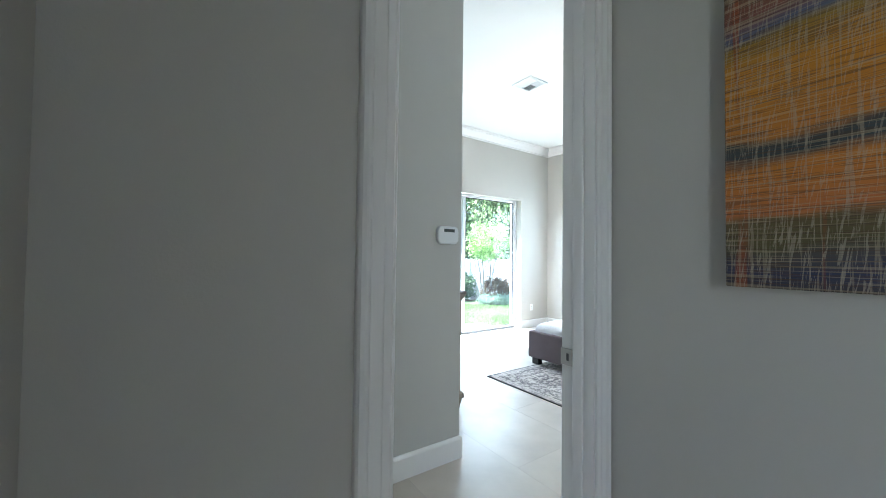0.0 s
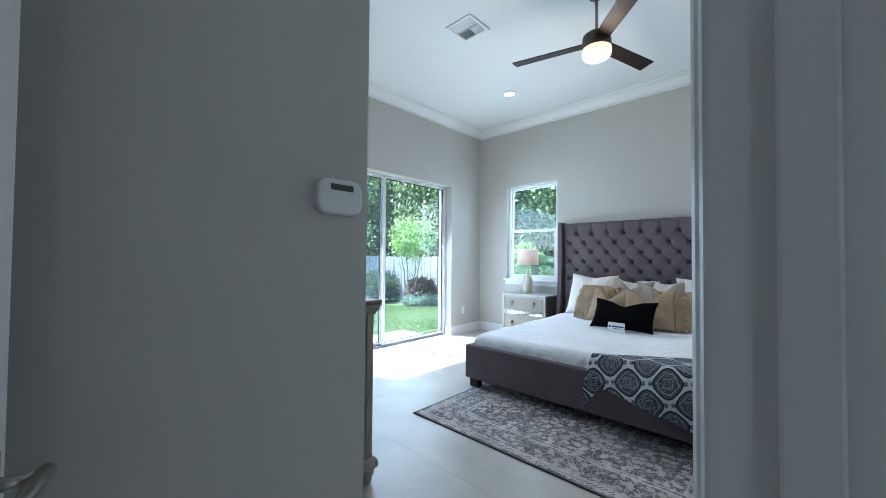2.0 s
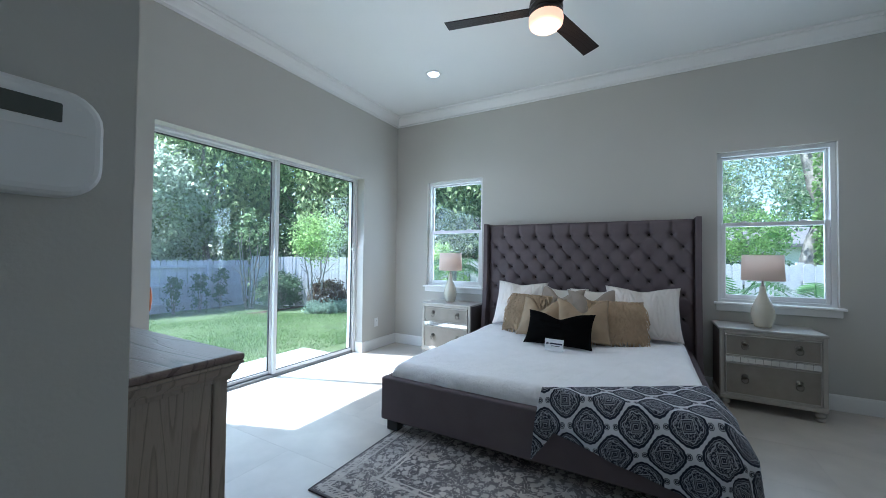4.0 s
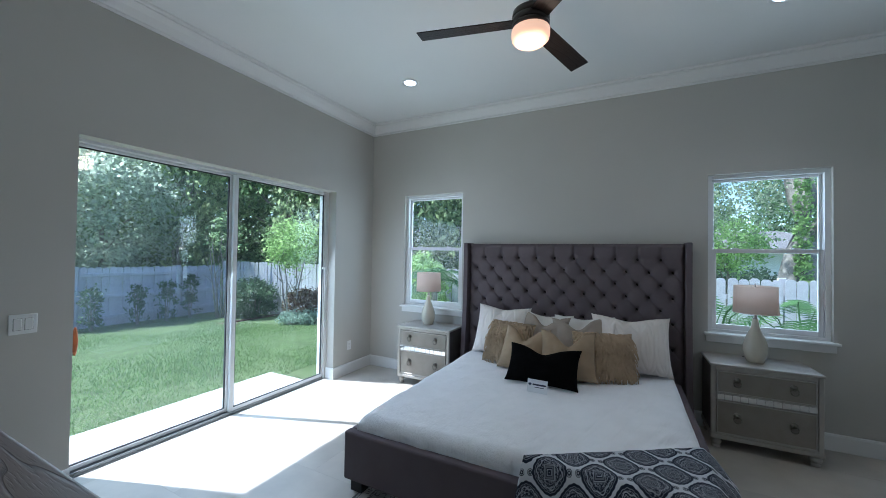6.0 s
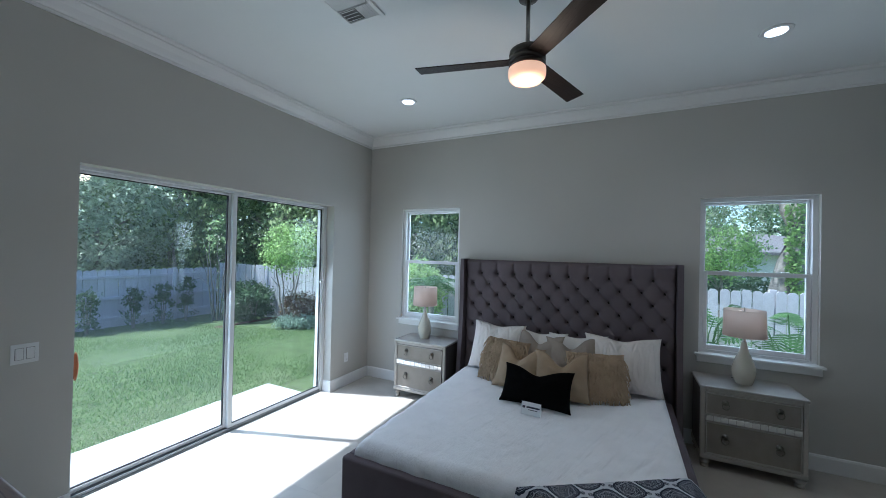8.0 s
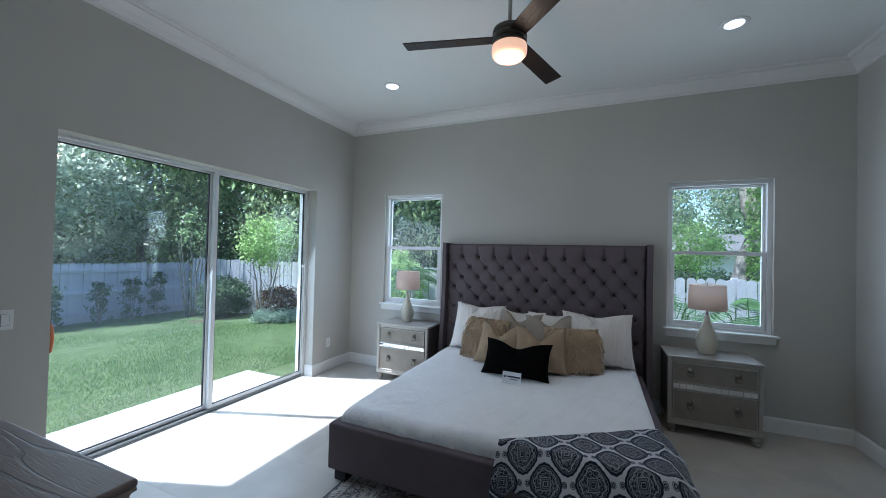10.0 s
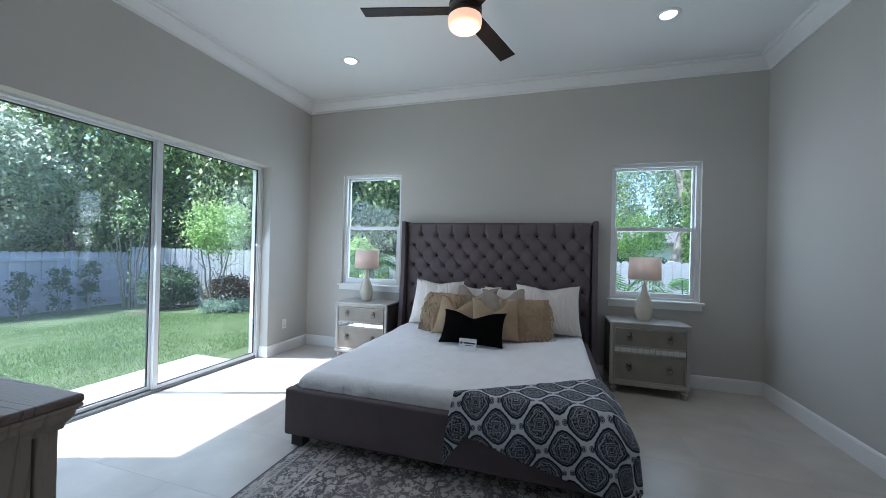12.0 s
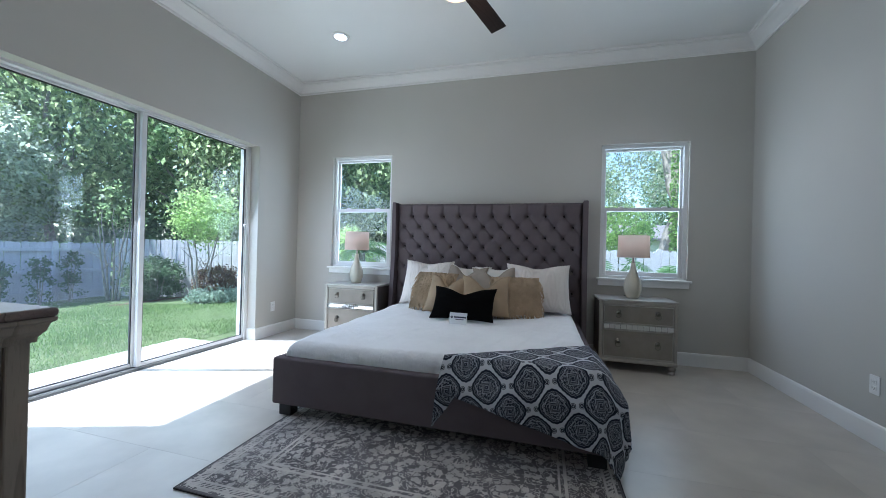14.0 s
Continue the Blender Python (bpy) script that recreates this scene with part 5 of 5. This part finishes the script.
M_TURF = mat("turf", (0.085, 0.125, 0.042), 0.95, vary=0.3, scale=5, bump=0.6, bscale=90)
M_CONCRETE = mat("pale_concrete", (0.55, 0.54, 0.51), 0.85, vary=0.08, scale=4, bump=0.15, bscale=90)
M_FENCE = mat("white_washed_fence", (0.53, 0.52, 0.60), 0.75, vary=0.10, scale=6, bump=0.12, bscale=40, rand=0.06)
M_PICKET = mat("weathered_white_picket", (0.62, 0.60, 0.63), 0.8, vary=0.10, scale=8, bump=0.15, bscale=40, rand=0.06)
M_MULCH = mat("brown_mulch", (0.11, 0.06, 0.045), 0.95, vary=0.4, scale=30, bump=0.9, bscale=60)
M_STUCCO = mat("white_stucco", (0.72, 0.72, 0.70), 0.85, vary=0.04, scale=3, bump=0.1, bscale=60)
M_ROOF = mat("grey_shingle_roof", (0.16, 0.15, 0.15), 0.85, vary=0.2, scale=6, bump=0.3, bscale=30)
M_DARKGLASS = mat("dark_window_glass", (0.02, 0.025, 0.03), 0.08)

# ground: one sheet, finer near the house
def ground_sheet():
    xs = [-900, -300, -120, -60, -40, -30] + [-24 + i * 1.0 for i in range(49)] + [30, 40, 60, 120, 300, 900]
    bm = bmesh.new()
    g = [[bm.verts.new((x, y, ground_z(x, y) + 0.012 * noise.noise(Vector((x * 0.7, y * 0.7, 0))))) for x in xs] for y in xs]
    for j in range(len(xs) - 1):
        for i in range(len(xs) - 1):
            x0, x1, y0, y1 = xs[i], xs[i + 1], xs[j], xs[j + 1]
            if x1 <= 0.01 and y1 <= 0.01 and x0 >= -6.01 and y0 >= -7.01:
                continue
            bm.faces.new((g[j][i], g[j][i + 1], g[j + 1][i + 1], g[j + 1][i]))
    for v in bm.verts:
        if -7 < v.co.x < 1 and -8 < v.co.y < 1:
            v.co.z = min(v.co.z, -0.21)
    structure("ground", bm, M_TURF, "green lawn falling gently towards the fence", "ground", True)


ground_sheet()
structure("patio", boxed(-3.6, -0.79, 0.242, 1.0, -0.3, -0.045, 0.006, 1), M_CONCRETE, "sunlit pale concrete patio slab outside the glass door", "patio")
structure("mulch_bed", sweep(bmesh.new(), [(3.7, 3.0), (2.0, 4.3), (2.2, 6.3), (3.7, 6.3)][::-1], [(0.0, -0.7), (0.35, -0.7), (0.30, -0.40), (0.0, -0.37)]), M_MULCH, "brown bark mulch edging along the shrubs", "mulch")


def leaf_mesh(name, centers, sizes, rng, droop=0.0, ratio=0.5, up=0.0):
    """Many small leaves, two triangles each, folded along the middle."""
    n = len(centers)
    ax = rng.normal(size=(n, 3))
    ax[:, 2] -= droop
    ax /= np.linalg.norm(ax, axis=1)[:, None]
    nr = rng.normal(size=(n, 3)) + np.array([0, 0, up])
    sd = np.cross(ax, nr)
    sd /= np.linalg.norm(sd, axis=1)[:, None] + 1e-9
    L, W = sizes[:, None], sizes[:, None] * ratio
    v = np.empty((n, 4, 3))
    v[:, 0], v[:, 2] = centers - ax * L / 2, centers + ax * L / 2
    v[:, 1], v[:, 3] = centers + sd * W / 2, centers - sd * W / 2
    idx = np.arange(n)[:, None] * 4
    faces = np.concatenate([idx + np.array([0, 1, 2]), idx + np.array([0, 2, 3])])
    me = bpy.data.meshes.new(name)
    me.from_pydata(v.reshape(-1, 3).tolist(), [], faces.tolist())
    return me


def clumps(rng, count, per, center, radii, spread, hollow=0.45, floor_z=None):
    c = rng.normal(size=(count, 3))
    c /= np.linalg.norm(c, axis=1)[:, None]
    c *= (hollow + (1 - hollow) * rng.random((count, 1)) ** 0.5)
    c = c * np.array(radii) + np.array(center)
    p = np.repeat(c, per, axis=0) + rng.normal(size=(count * per, 3)) * spread * rng.uniform(0.5, 1.3, size=(count, 1)).repeat(per, axis=0)
    if floor_z is not None:
        p = p[p[:, 2] > floor_z]
    return p


def tree(name, m, label, height, trunk_r, crown_c, crown_r, count, per, leaf, size, spread, seed, limbs=7, droop=0.3, stems=1, hollow=0.45, category="tree", lean=0.0, group=""):
    rng = np.random.default_rng(seed)
    t = thing(name, m, label, category, group)
    for s in range(stems):
        a = 2 * math.pi * s / stems + 0.4
        off = 0.0 if stems == 1 else 0.09
        bm = bmesh.new()
        pts = [(off * math.cos(a), off * math.sin(a), -0.15)]
        for k in range(1, 7):
            f = k / 6
            sp = (0.0 if stems == 1 else 0.32 * f)
            pts.append((off * math.cos(a) + sp * math.cos(a) + rng.normal() * 0.05 * height / 6 + lean * f, off * math.sin(a) + sp * math.sin(a) + rng.normal() * 0.05 * height / 6, height * 0.8 * f))
        tube(bm, pts, [trunk_r * (1.25 - 0.95 * k / 6) for k in range(7)], 10)
        tr = part("trunk", bm, M_BARK, t, "", True)
        for l in range(limbs if stems == 1 else 2):
            k = 2 + l % 4
            p = Vector(pts[k])
            ang = rng.uniform(0, 2 * math.pi)
            reach = crown_r[0] * rng.uniform(0.45, 0.85)
            e = Vector((crown_c[0] + reach * math.cos(ang), crown_c[1] + reach * math.sin(ang), p.z + rng.uniform(0.1, 0.35) * height))
            mid = p.lerp(e, 0.5) + Vector((rng.normal() * 0.15, rng.normal() * 0.15, 0.15))
            r = trunk_r * (0.55 - 0.06 * k)
            part("limb", tube(bmesh.new(), [p, mid, e], [r, r * 0.65, r * 0.2], 7), M_BARK, tr, "", True)
    c = clumps(rng, count, per, crown_c, crown_r, spread, hollow)
    me = leaf_mesh("crown", c, rng.uniform(0.6, 1.4, len(c)) * size, rng, droop)
    me.materials.append(leaf)
    cr = new("crown", me)
    cr.parent = t
    return t


def shrub(name, x, y, label, h, r, count, per, leaf, size, seed, upright=False, group=""):
    rng = np.random.default_rng(seed)
    z = ground_z(x, y)
    t = thing(name, pose(x, y, z), label, "shrub", group)
    bm = bmesh.new()
    for k in range(6):
        a = 2 * math.pi * k / 6
        e = r * (0.5 if not upright else 0.35)
        tube(bm, [(0.02 * math.cos(a), 0.02 * math.sin(a), -0.05), (e * 0.6 * math.cos(a), e * 0.6 * math.sin(a), h * 0.5), (e * math.cos(a), e * math.sin(a), h * 0.85)], [0.012, 0.009, 0.004], 5)
    part("stem", bm, M_BARK, t)
    if upright:
        tips = rng.uniform(0, 2 * math.pi, count)
        hh = rng.random(count) ** 0.8
        rr = r * (0.35 + 0.65 * (1 - hh * 0.75)) * rng.uniform(0.25, 1.0, count)
        c = np.stack([rr * np.cos(tips), rr * np.sin(tips), 0.10 * h + hh * h * 0.9], 1)
        c = np.repeat(c, per, axis=0) + rng.normal(size=(count * per, 3)) * 0.05
    else:
        c = clumps(rng, count, per, (0, 0, h * 0.52), (r, r, h * 0.48), 0.07, 0.5, 0.02)
    me = leaf_mesh("foliage", c, rng.uniform(0.6, 1.4, len(c)) * size, rng, 0.0)
    me.materials.append(leaf)
    f = new("foliage", me)
    f.parent = t
    return t


# fences: board by board
def fence_run(name, m, label, length, height, board_w, pitch, rails, post_every, material, dog):
    f = thing(name, m, label, "fence")
    bm = boxed(-board_w / 2, board_w / 2, -0.009, 0.009, 0, height)
    if dog:
        top = [e for e in bm.edges if e.verts[0].co.z > height - 0.01 and e.verts[1].co.z > height - 0.01 and abs(e.verts[0].co.y - e.verts[1].co.y) > 0.005]
        bmesh.ops.bevel(bm, geom=top, offset=0.035, segments=1, affect="EDGES")
    src = None
    n = int(length / pitch)
    rng = random.Random(4)
    for i in range(n):
        at = pose((i + 0.5) * pitch, 0, rng.uniform(-0.012, 0.012), rng.uniform(-0.5, 0.5), rng.uniform(-0.35, 0.35), 0)
        if src is None:
            src = part("board", bm, material, f, at=at)
        else:
            again(src, f, at)
    for z in rails:
        part("rail", boxed(0, length, -0.05, -0.0095, z - 0.045, z + 0.045, 0.004, 1), material, f)
    src = None
    for i in range(int(length / post_every) + 1):
        if src is None:
            src = part("post", boxed(-0.05, 0.05, -0.115, -0.0505, -0.3, height + 0.03, 0.006, 1), material, f, at=pose(0, 0, 0))
        else:
            again(src, f, pose(i * post_every, 0, 0))


fence_run("back_fence", pose(-11.8, 9.3, -0.53), "pale lavender-white board fence with posts and rails, closing the lawn", 15.5, 1.58, 0.145, 0.15, (0.25, 0.80, 1.38), 2.35, M_FENCE, True)
fence_run("side_fence", pose(3.75, -10.25, -0.52, 0, 0, 90), "weathered white dog-eared picket fence along the neighbour's side", 19.5, 1.72, 0.135, 0.15, (0.3, 1.4), 2.4, M_PICKET, True)

# woods behind the fences: three kinds, repeated
wood_a = tree("woodland_tree", pose(-3.4, 14.6, -0.5), "tall dark green woodland tree behind the fence", 9.0, 0.16, (0, 0, 4.6), (2.7, 2.7, 4.6), 330, 34, L_WOOD, 0.23, 0.30, 11, group="trees behind the fence")
wood_b = tree("woodland_tree", pose(0.2, 17.2, -0.5), "tall dark green woodland tree behind the fence", 10.0, 0.18, (0, 0, 5.0), (2.6, 2.6, 5.2), 330, 34, L_WOOD, 0.25, 0.34, 12, group="trees behind the fence")
wood_c = tree("woodland_tree", pose(3.6, 12.2, -0.5), "mid-green woodland tree with drooping twigs behind the fence", 8.5, 0.14, (0, 0, 4.3), (2.5, 2.5, 4.4), 330, 36, L_OAK, 0.21, 0.26, 13, droop=0.9, group="trees behind the fence")
spots = [(wood_a, -6.8, 14.6, 40, 1.0), (wood_b, -9.6, 14.2, 90, 1.0), (wood_c, -5.2, 17.5, 200, 1.2), (wood_b, -1.6, 19.6, 150, 1.3), (wood_a, 3.0, 19.0, 250, 1.35), (wood_b, 6.4, 15.0, 20, 1.1), (wood_a, 6.6, 9.6, 300, 0.95),
         (wood_c, 6.3, 6.6, 70, 0.85), (wood_a, 7.6, 4.0, 120, 0.95), (wood_b, 9.8, 7.6, 10, 1.1), (wood_c, 7.4, 1.2, 220, 0.85), (wood_b, 11.0, 2.4, 310, 1.1), (wood_a, -12.6, 14.0, 75, 1.2), (wood_c, 9.6, 11.6, 180, 1.2), (wood_a, -8.0, 17.0, 33, 1.35), (wood_b, 23.5, -2.0, 60, 0.9), (wood_b, 24.0, -16.0, 260, 1.1), (wood_c, 34.0, -8.0, 20, 1.3), (wood_b, 36.0, -16.0, 140, 1.3)]
for src, x, y, a, s in spots:
    copy_thing(src, pose(x, y, ground_z(x, y), 0, 0, a) @ Matrix.Scale(s, 4))
tree("olive_green_tree", pose(1.25, 11.4, -0.5), "rounded grey-green tree rising above the back fence", 4.6, 0.10, (0, 0, 3.3), (2.2, 1.7, 2.0), 430, 40, L_OLIVE, 0.15, 0.22, 21, hollow=0.6)
tree("crape_myrtle", pose(2.62, 4.65, ground_z(2.6, 4.6)), "slim multi-stemmed ornamental tree with bright green crown", 2.5, 0.022, (0.1, 0, 2.05), (0.72, 0.72, 0.66), 100, 40, L_BRIGHT, 0.085, 0.13, 22, stems=4, hollow=0.25)
tree("fence_tree", pose(2.74, 7.75, ground_z(2.74, 7.75)), "slim tree with several reddish-brown stems by the fence", 3.1, 0.024, (0.1, 0.1, 2.5), (0.8, 0.7, 0.5), 20, 24, L_WOOD, 0.10, 0.16, 25, stems=5, hollow=0.2)
oak = tree("live_oak", pose(5.6, -6.15, -0.45), "big grey-barked oak with ivy on its trunk", 8.0, 0.31, (1.6, -0.3, 5.9), (4.2, 4.8, 3.1), 680, 46, L_OAKTREE, 0.095, 0.34, 23, limbs=0, droop=0.6, hollow=0.3)
rngi = np.random.default_rng(5)
zi = rngi.uniform(0.0, 4.6, 1500)
ai = rngi.uniform(math.pi * 0.78, math.pi * 1.0, 1500)
ri = 0.34 + rngi.random(1500) * 0.10
me = leaf_mesh("ivy", np.stack([ri * np.cos(ai) + 0.02, ri * np.sin(ai) - 0.16, zi], 1), rngi.uniform(0.05, 0.10, 1500), rngi, 0.6, 0.8)
me.materials.append(L_BRIGHT)
ivy = new("ivy", me)
ivy.parent = oak
tagged(ivy, "bright green ivy climbing the trunk")
part("limb", tube(bmesh.new(), [(0.05, -0.1, 2.2), (-0.1, -0.75, 3.1), (-0.3, -1.2, 4.2), (-0.5, -1.6, 5.4)], [0.20, 0.17, 0.13, 0.07], 10), M_BARK, oak, "thick forked limb", True)
tree("garden_tree", pose(9.0, -5.75, -0.5), "small rounded bright green tree beyond the fence", 3.0, 0.06, (0, 0, 2.45), (0.95, 0.95, 0.75), 150, 30, L_BRIGHT, 0.10, 0.12, 24, hollow=0.5)

G = "young shrubs along the back fence"
for k, (x, y, h, r) in enumerate(((-1.25, 8.65, 0.95, 0.36), (0.06, 8.6, 1.05, 0.42), (1.02, 8.62, 1.15, 0.36), (1.72, 8.6, 1.2, 0.34), (2.36, 8.66, 1.3, 0.34), (-2.6, 8.6, 1.0, 0.36), (-4.0, 8.62, 1.05, 0.38))):
    shrub("fence_shrub", x, y, "young dark green upright shrub in front of the fence", h, r * 0.8, 40, 18, L_DARK, 0.075, 40 + k, True, G)
shrub("evergreen_shrub", 2.95, 6.5, "dense dark evergreen shrub in the mulch bed", 1.05, 0.62, 130, 40, L_DARK, 0.07, 60)
shrub("evergreen_shrub", 3.25, 7.2, "dense dark evergreen shrub in the mulch bed", 1.15, 0.55, 120, 36, L_DARK, 0.07, 61)
shrub("reddish_shrub", 3.0, 4.55, "rounded reddish-brown leaved shrub in the mulch bed", 0.82, 0.52, 130, 36, L_RED, 0.06, 62)
for k, (x, y, r) in enumerate(((2.45, 3.85, 0.32), (2.85, 3.5, 0.36), (2.35, 4.35, 0.24), (3.2, 3.2, 0.34))):
    shrub("silver_groundcover", x, y, "low silvery green groundcover at the bed's edge", 0.26, r, 70, 26, L_SILVER, 0.05, 70 + k, False, "groundcover along the bed")
shrub("yellow_green_shrub", 3.2, 0.95, "bright yellow-green shrub by the side fence", 1.75, 0.5, 120, 34, L_BRIGHT, 0.10, 80)
for k, y in enumerate((-1.5, -3.4, -5.2, -7.0, -8.9, -10.8)):
    shrub("hedge_shrub", 12.2 + 0.3 * (k % 2), y, "broad dark green hedge shrub in front of the neighbour's wall", 1.75 + 0.12 * (k % 3), 1.15, 190, 30, L_DARK, 0.11, 90 + k, False, "hedge before the neighbour's house")
shrub("side_shrub", 3.1, 2.1, "leafy green shrub by the side fence", 1.2, 0.55, 120, 34, L_OAK, 0.08, 81)


def palm(x, y):
    z = ground_z(x, y)
    p = thing("palm", pose(x, y, z), "small feathery palm with arching green fronds", "palm")
    part("trunk", tube(bmesh.new(), [(0, 0, -0.1), (0.01, 0, 0.5), (0, 0.01, 1.15)], [0.075, 0.065, 0.06], 10), M_BARK, p, "", True)
    rng = random.Random(9)
    for k in range(16):
        a, up = 2 * math.pi * k / 16 + rng.uniform(-0.15, 0.15), rng.uniform(0.35, 1.25)
        bm = bmesh.new()
        pts = []
        for i in range(9):
            f = i / 8
            r = 0.85 * f * math.cos(up * (1 - 0.4 * f))
            zz = 1.15 + 0.95 * f * math.sin(up) - 0.75 * f * f
            pts.append(Vector((r * math.cos(a), r * math.sin(a), zz)))
        tube(bm, pts, [0.009 - 0.0009 * i for i in range(9)], 4)
        side = Vector((-math.sin(a), math.cos(a), 0))
        for i in range(1, 33):
            f = i / 33 * 8
            q = pts[int(f)].lerp(pts[min(8, int(f) + 1)], f % 1)
            d = (pts[min(8, int(f) + 1)] - pts[int(f)]).normalized()
            for s in (1, -1):
                tip = q + (side * s * 0.8 + d * 0.7 + Vector((0, 0, -0.35))) * (0.26 * math.sin(math.pi * (0.15 + 0.8 * i / 33)))
                w = d * 0.012
                bm.faces.new([bm.verts.new(q - w), bm.verts.new(q + w), bm.verts.new(tip)])
        part("frond", bm, L_PALM, p)


palm(2.15, 0.15)


def philodendron(x, y, seed, n, h):
    z = ground_z(x, y)
    p = thing("philodendron", pose(x, y, z), "large split-leaf plant in front of the white fence", "plant", "split-leaf plants by the side fence")
    rng = random.Random(seed)
    for k in range(n):
        a = 2 * math.pi * k / n + rng.uniform(-0.3, 0.3)
        up = rng.uniform(0.5, 1.0)
        reach = rng.uniform(0.25, 0.6)
        tip = Vector((reach * math.cos(a), reach * math.sin(a), h * up))
        bm = tube(bmesh.new(), [(0, 0, -0.05), (tip.x * 0.45, tip.y * 0.45, tip.z * 0.75), tip], [0.012, 0.009, 0.006], 5)
        st = part("stalk", bm, L_PALM, p)
        bm = bmesh.new()
        out = Vector((math.cos(a), math.sin(a), -0.55)).normalized()
        side = Vector((-math.sin(a), math.cos(a), 0))
        L = rng.uniform(0.36, 0.5)
        for i in range(9):
            f = i / 8
            q = tip + out * L * (f - 0.15)
            nxt = out * 0.018
            for s in (1, -1):
                ln = L * 0.55 * math.sin(math.pi * (0.18 + 0.72 * f)) + 0.03
                e = q + (side * s * 0.92 + out * 0.5 * (0.4 + f)) * ln + Vector((0, 0, -0.06 * ln))
                m1 = q.lerp(e, 0.6) + out * 0.024
                m0 = q.lerp(e, 0.6) - out * 0.015
                vs = [bm.verts.new(v) for v in (q - nxt, m0, e, m1, q + nxt)]
                bm.faces.new(vs if s > 0 else vs[::-1])
        part("leaf", bm, L_PALM, st)


philodendron(2.75, -5.35, 1, 14, 1.15)
philodendron(2.9, -4.35, 2, 13, 1.2)
philodendron(3.0, -6.3, 3, 12, 1.0)


def neighbour_house():
    h = thing("neighbour_house", pose(20.0, -9.4, -0.95), "white stucco single-storey house with grey shingle roof, beyond the fence", "house")
    part("wall", boxed(0, 8, -5, 4.5, 0, 2.95), M_STUCCO, h)
    bm = bmesh.new()
    lo = [bm.verts.new(v) for v in ((-0.6, -5.6, 2.9), (8.6, -5.6, 2.9), (8.6, 5.1, 2.9), (-0.6, 5.1, 2.9))]
    hi = [bm.verts.new(v) for v in ((-0.6, -5.6, 3.05), (8.6, -5.6, 3.05), (8.6, 5.1, 3.05), (-0.6, 5.1, 3.05))]
    rg = [bm.verts.new(v) for v in ((4, -1.6, 4.2), (4, 1.1, 4.2))]
    bm.faces.new(lo)
    for i in range(4):
        bm.faces.new((lo[i], lo[(i + 1) % 4], hi[(i + 1) % 4], hi[i]))
    bm.faces.new((hi[0], hi[1], rg[0]))
    bm.faces.new((hi[1], hi[2], rg[1], rg[0]))
    bm.faces.new((hi[2], hi[3], rg[1]))
    bm.faces.new((hi[3], hi[0], rg[0], rg[1]))
    part("roof", bm, M_ROOF, h, "grey shingle hip roof")
    for y in (-3.0, 1.6):
        w = part("window", boxed(-0.05, -0.002, y - 0.7, y + 0.7, 1.0, 2.2), M_VINYL, h)
        part("pane", boxed(-0.062, -0.052, y - 0.62, y + 0.62, 1.08, 2.12), M_DARKGLASS, w)


neighbour_house()


def lawn():
    rng = np.random.default_rng(3)
    n = 95000
    x = rng.uniform(-7.0, 3.7, n)
    y = 0.9 + 8.3 * rng.random(n) ** 1.25
    keep = ~((x > -3.62) & (x < -0.77) & (y < 1.02)) & ~((x > 2.25) & (y > 3.9))
    x, y = x[keep], y[keep]
    n = len(x)
    z = np.array([ground_z(a, b) for a, b in zip(x, y)]) - 0.005
    h = rng.uniform(0.025, 0.06, n) * (0.8 + 0.5 * np.sin(x * 1.7) * np.cos(y * 1.3))
    a = rng.uniform(0, 2 * math.pi, n)
    w = rng.uniform(0.004, 0.008, n)
    ln = rng.normal(size=(n, 2)) * 0.018
    v = np.empty((n, 3, 3))
    v[:, 0] = np.stack([x - w * np.cos(a), y - w * np.sin(a), z], 1)
    v[:, 1] = np.stack([x + w * np.cos(a), y + w * np.sin(a), z], 1)
    v[:, 2] = np.stack([x + ln[:, 0], y + ln[:, 1], z + h], 1)
    me = bpy.data.meshes.new("lawn_grass")
    me.from_pydata(v.reshape(-1, 3).tolist(), [], np.arange(3 * n).reshape(-1, 3).tolist())
    me.materials.append(L_GRASS)
    tagged(new("lawn_grass", me), "short bright green lawn grass", "grass", kind="stuff")


lawn()
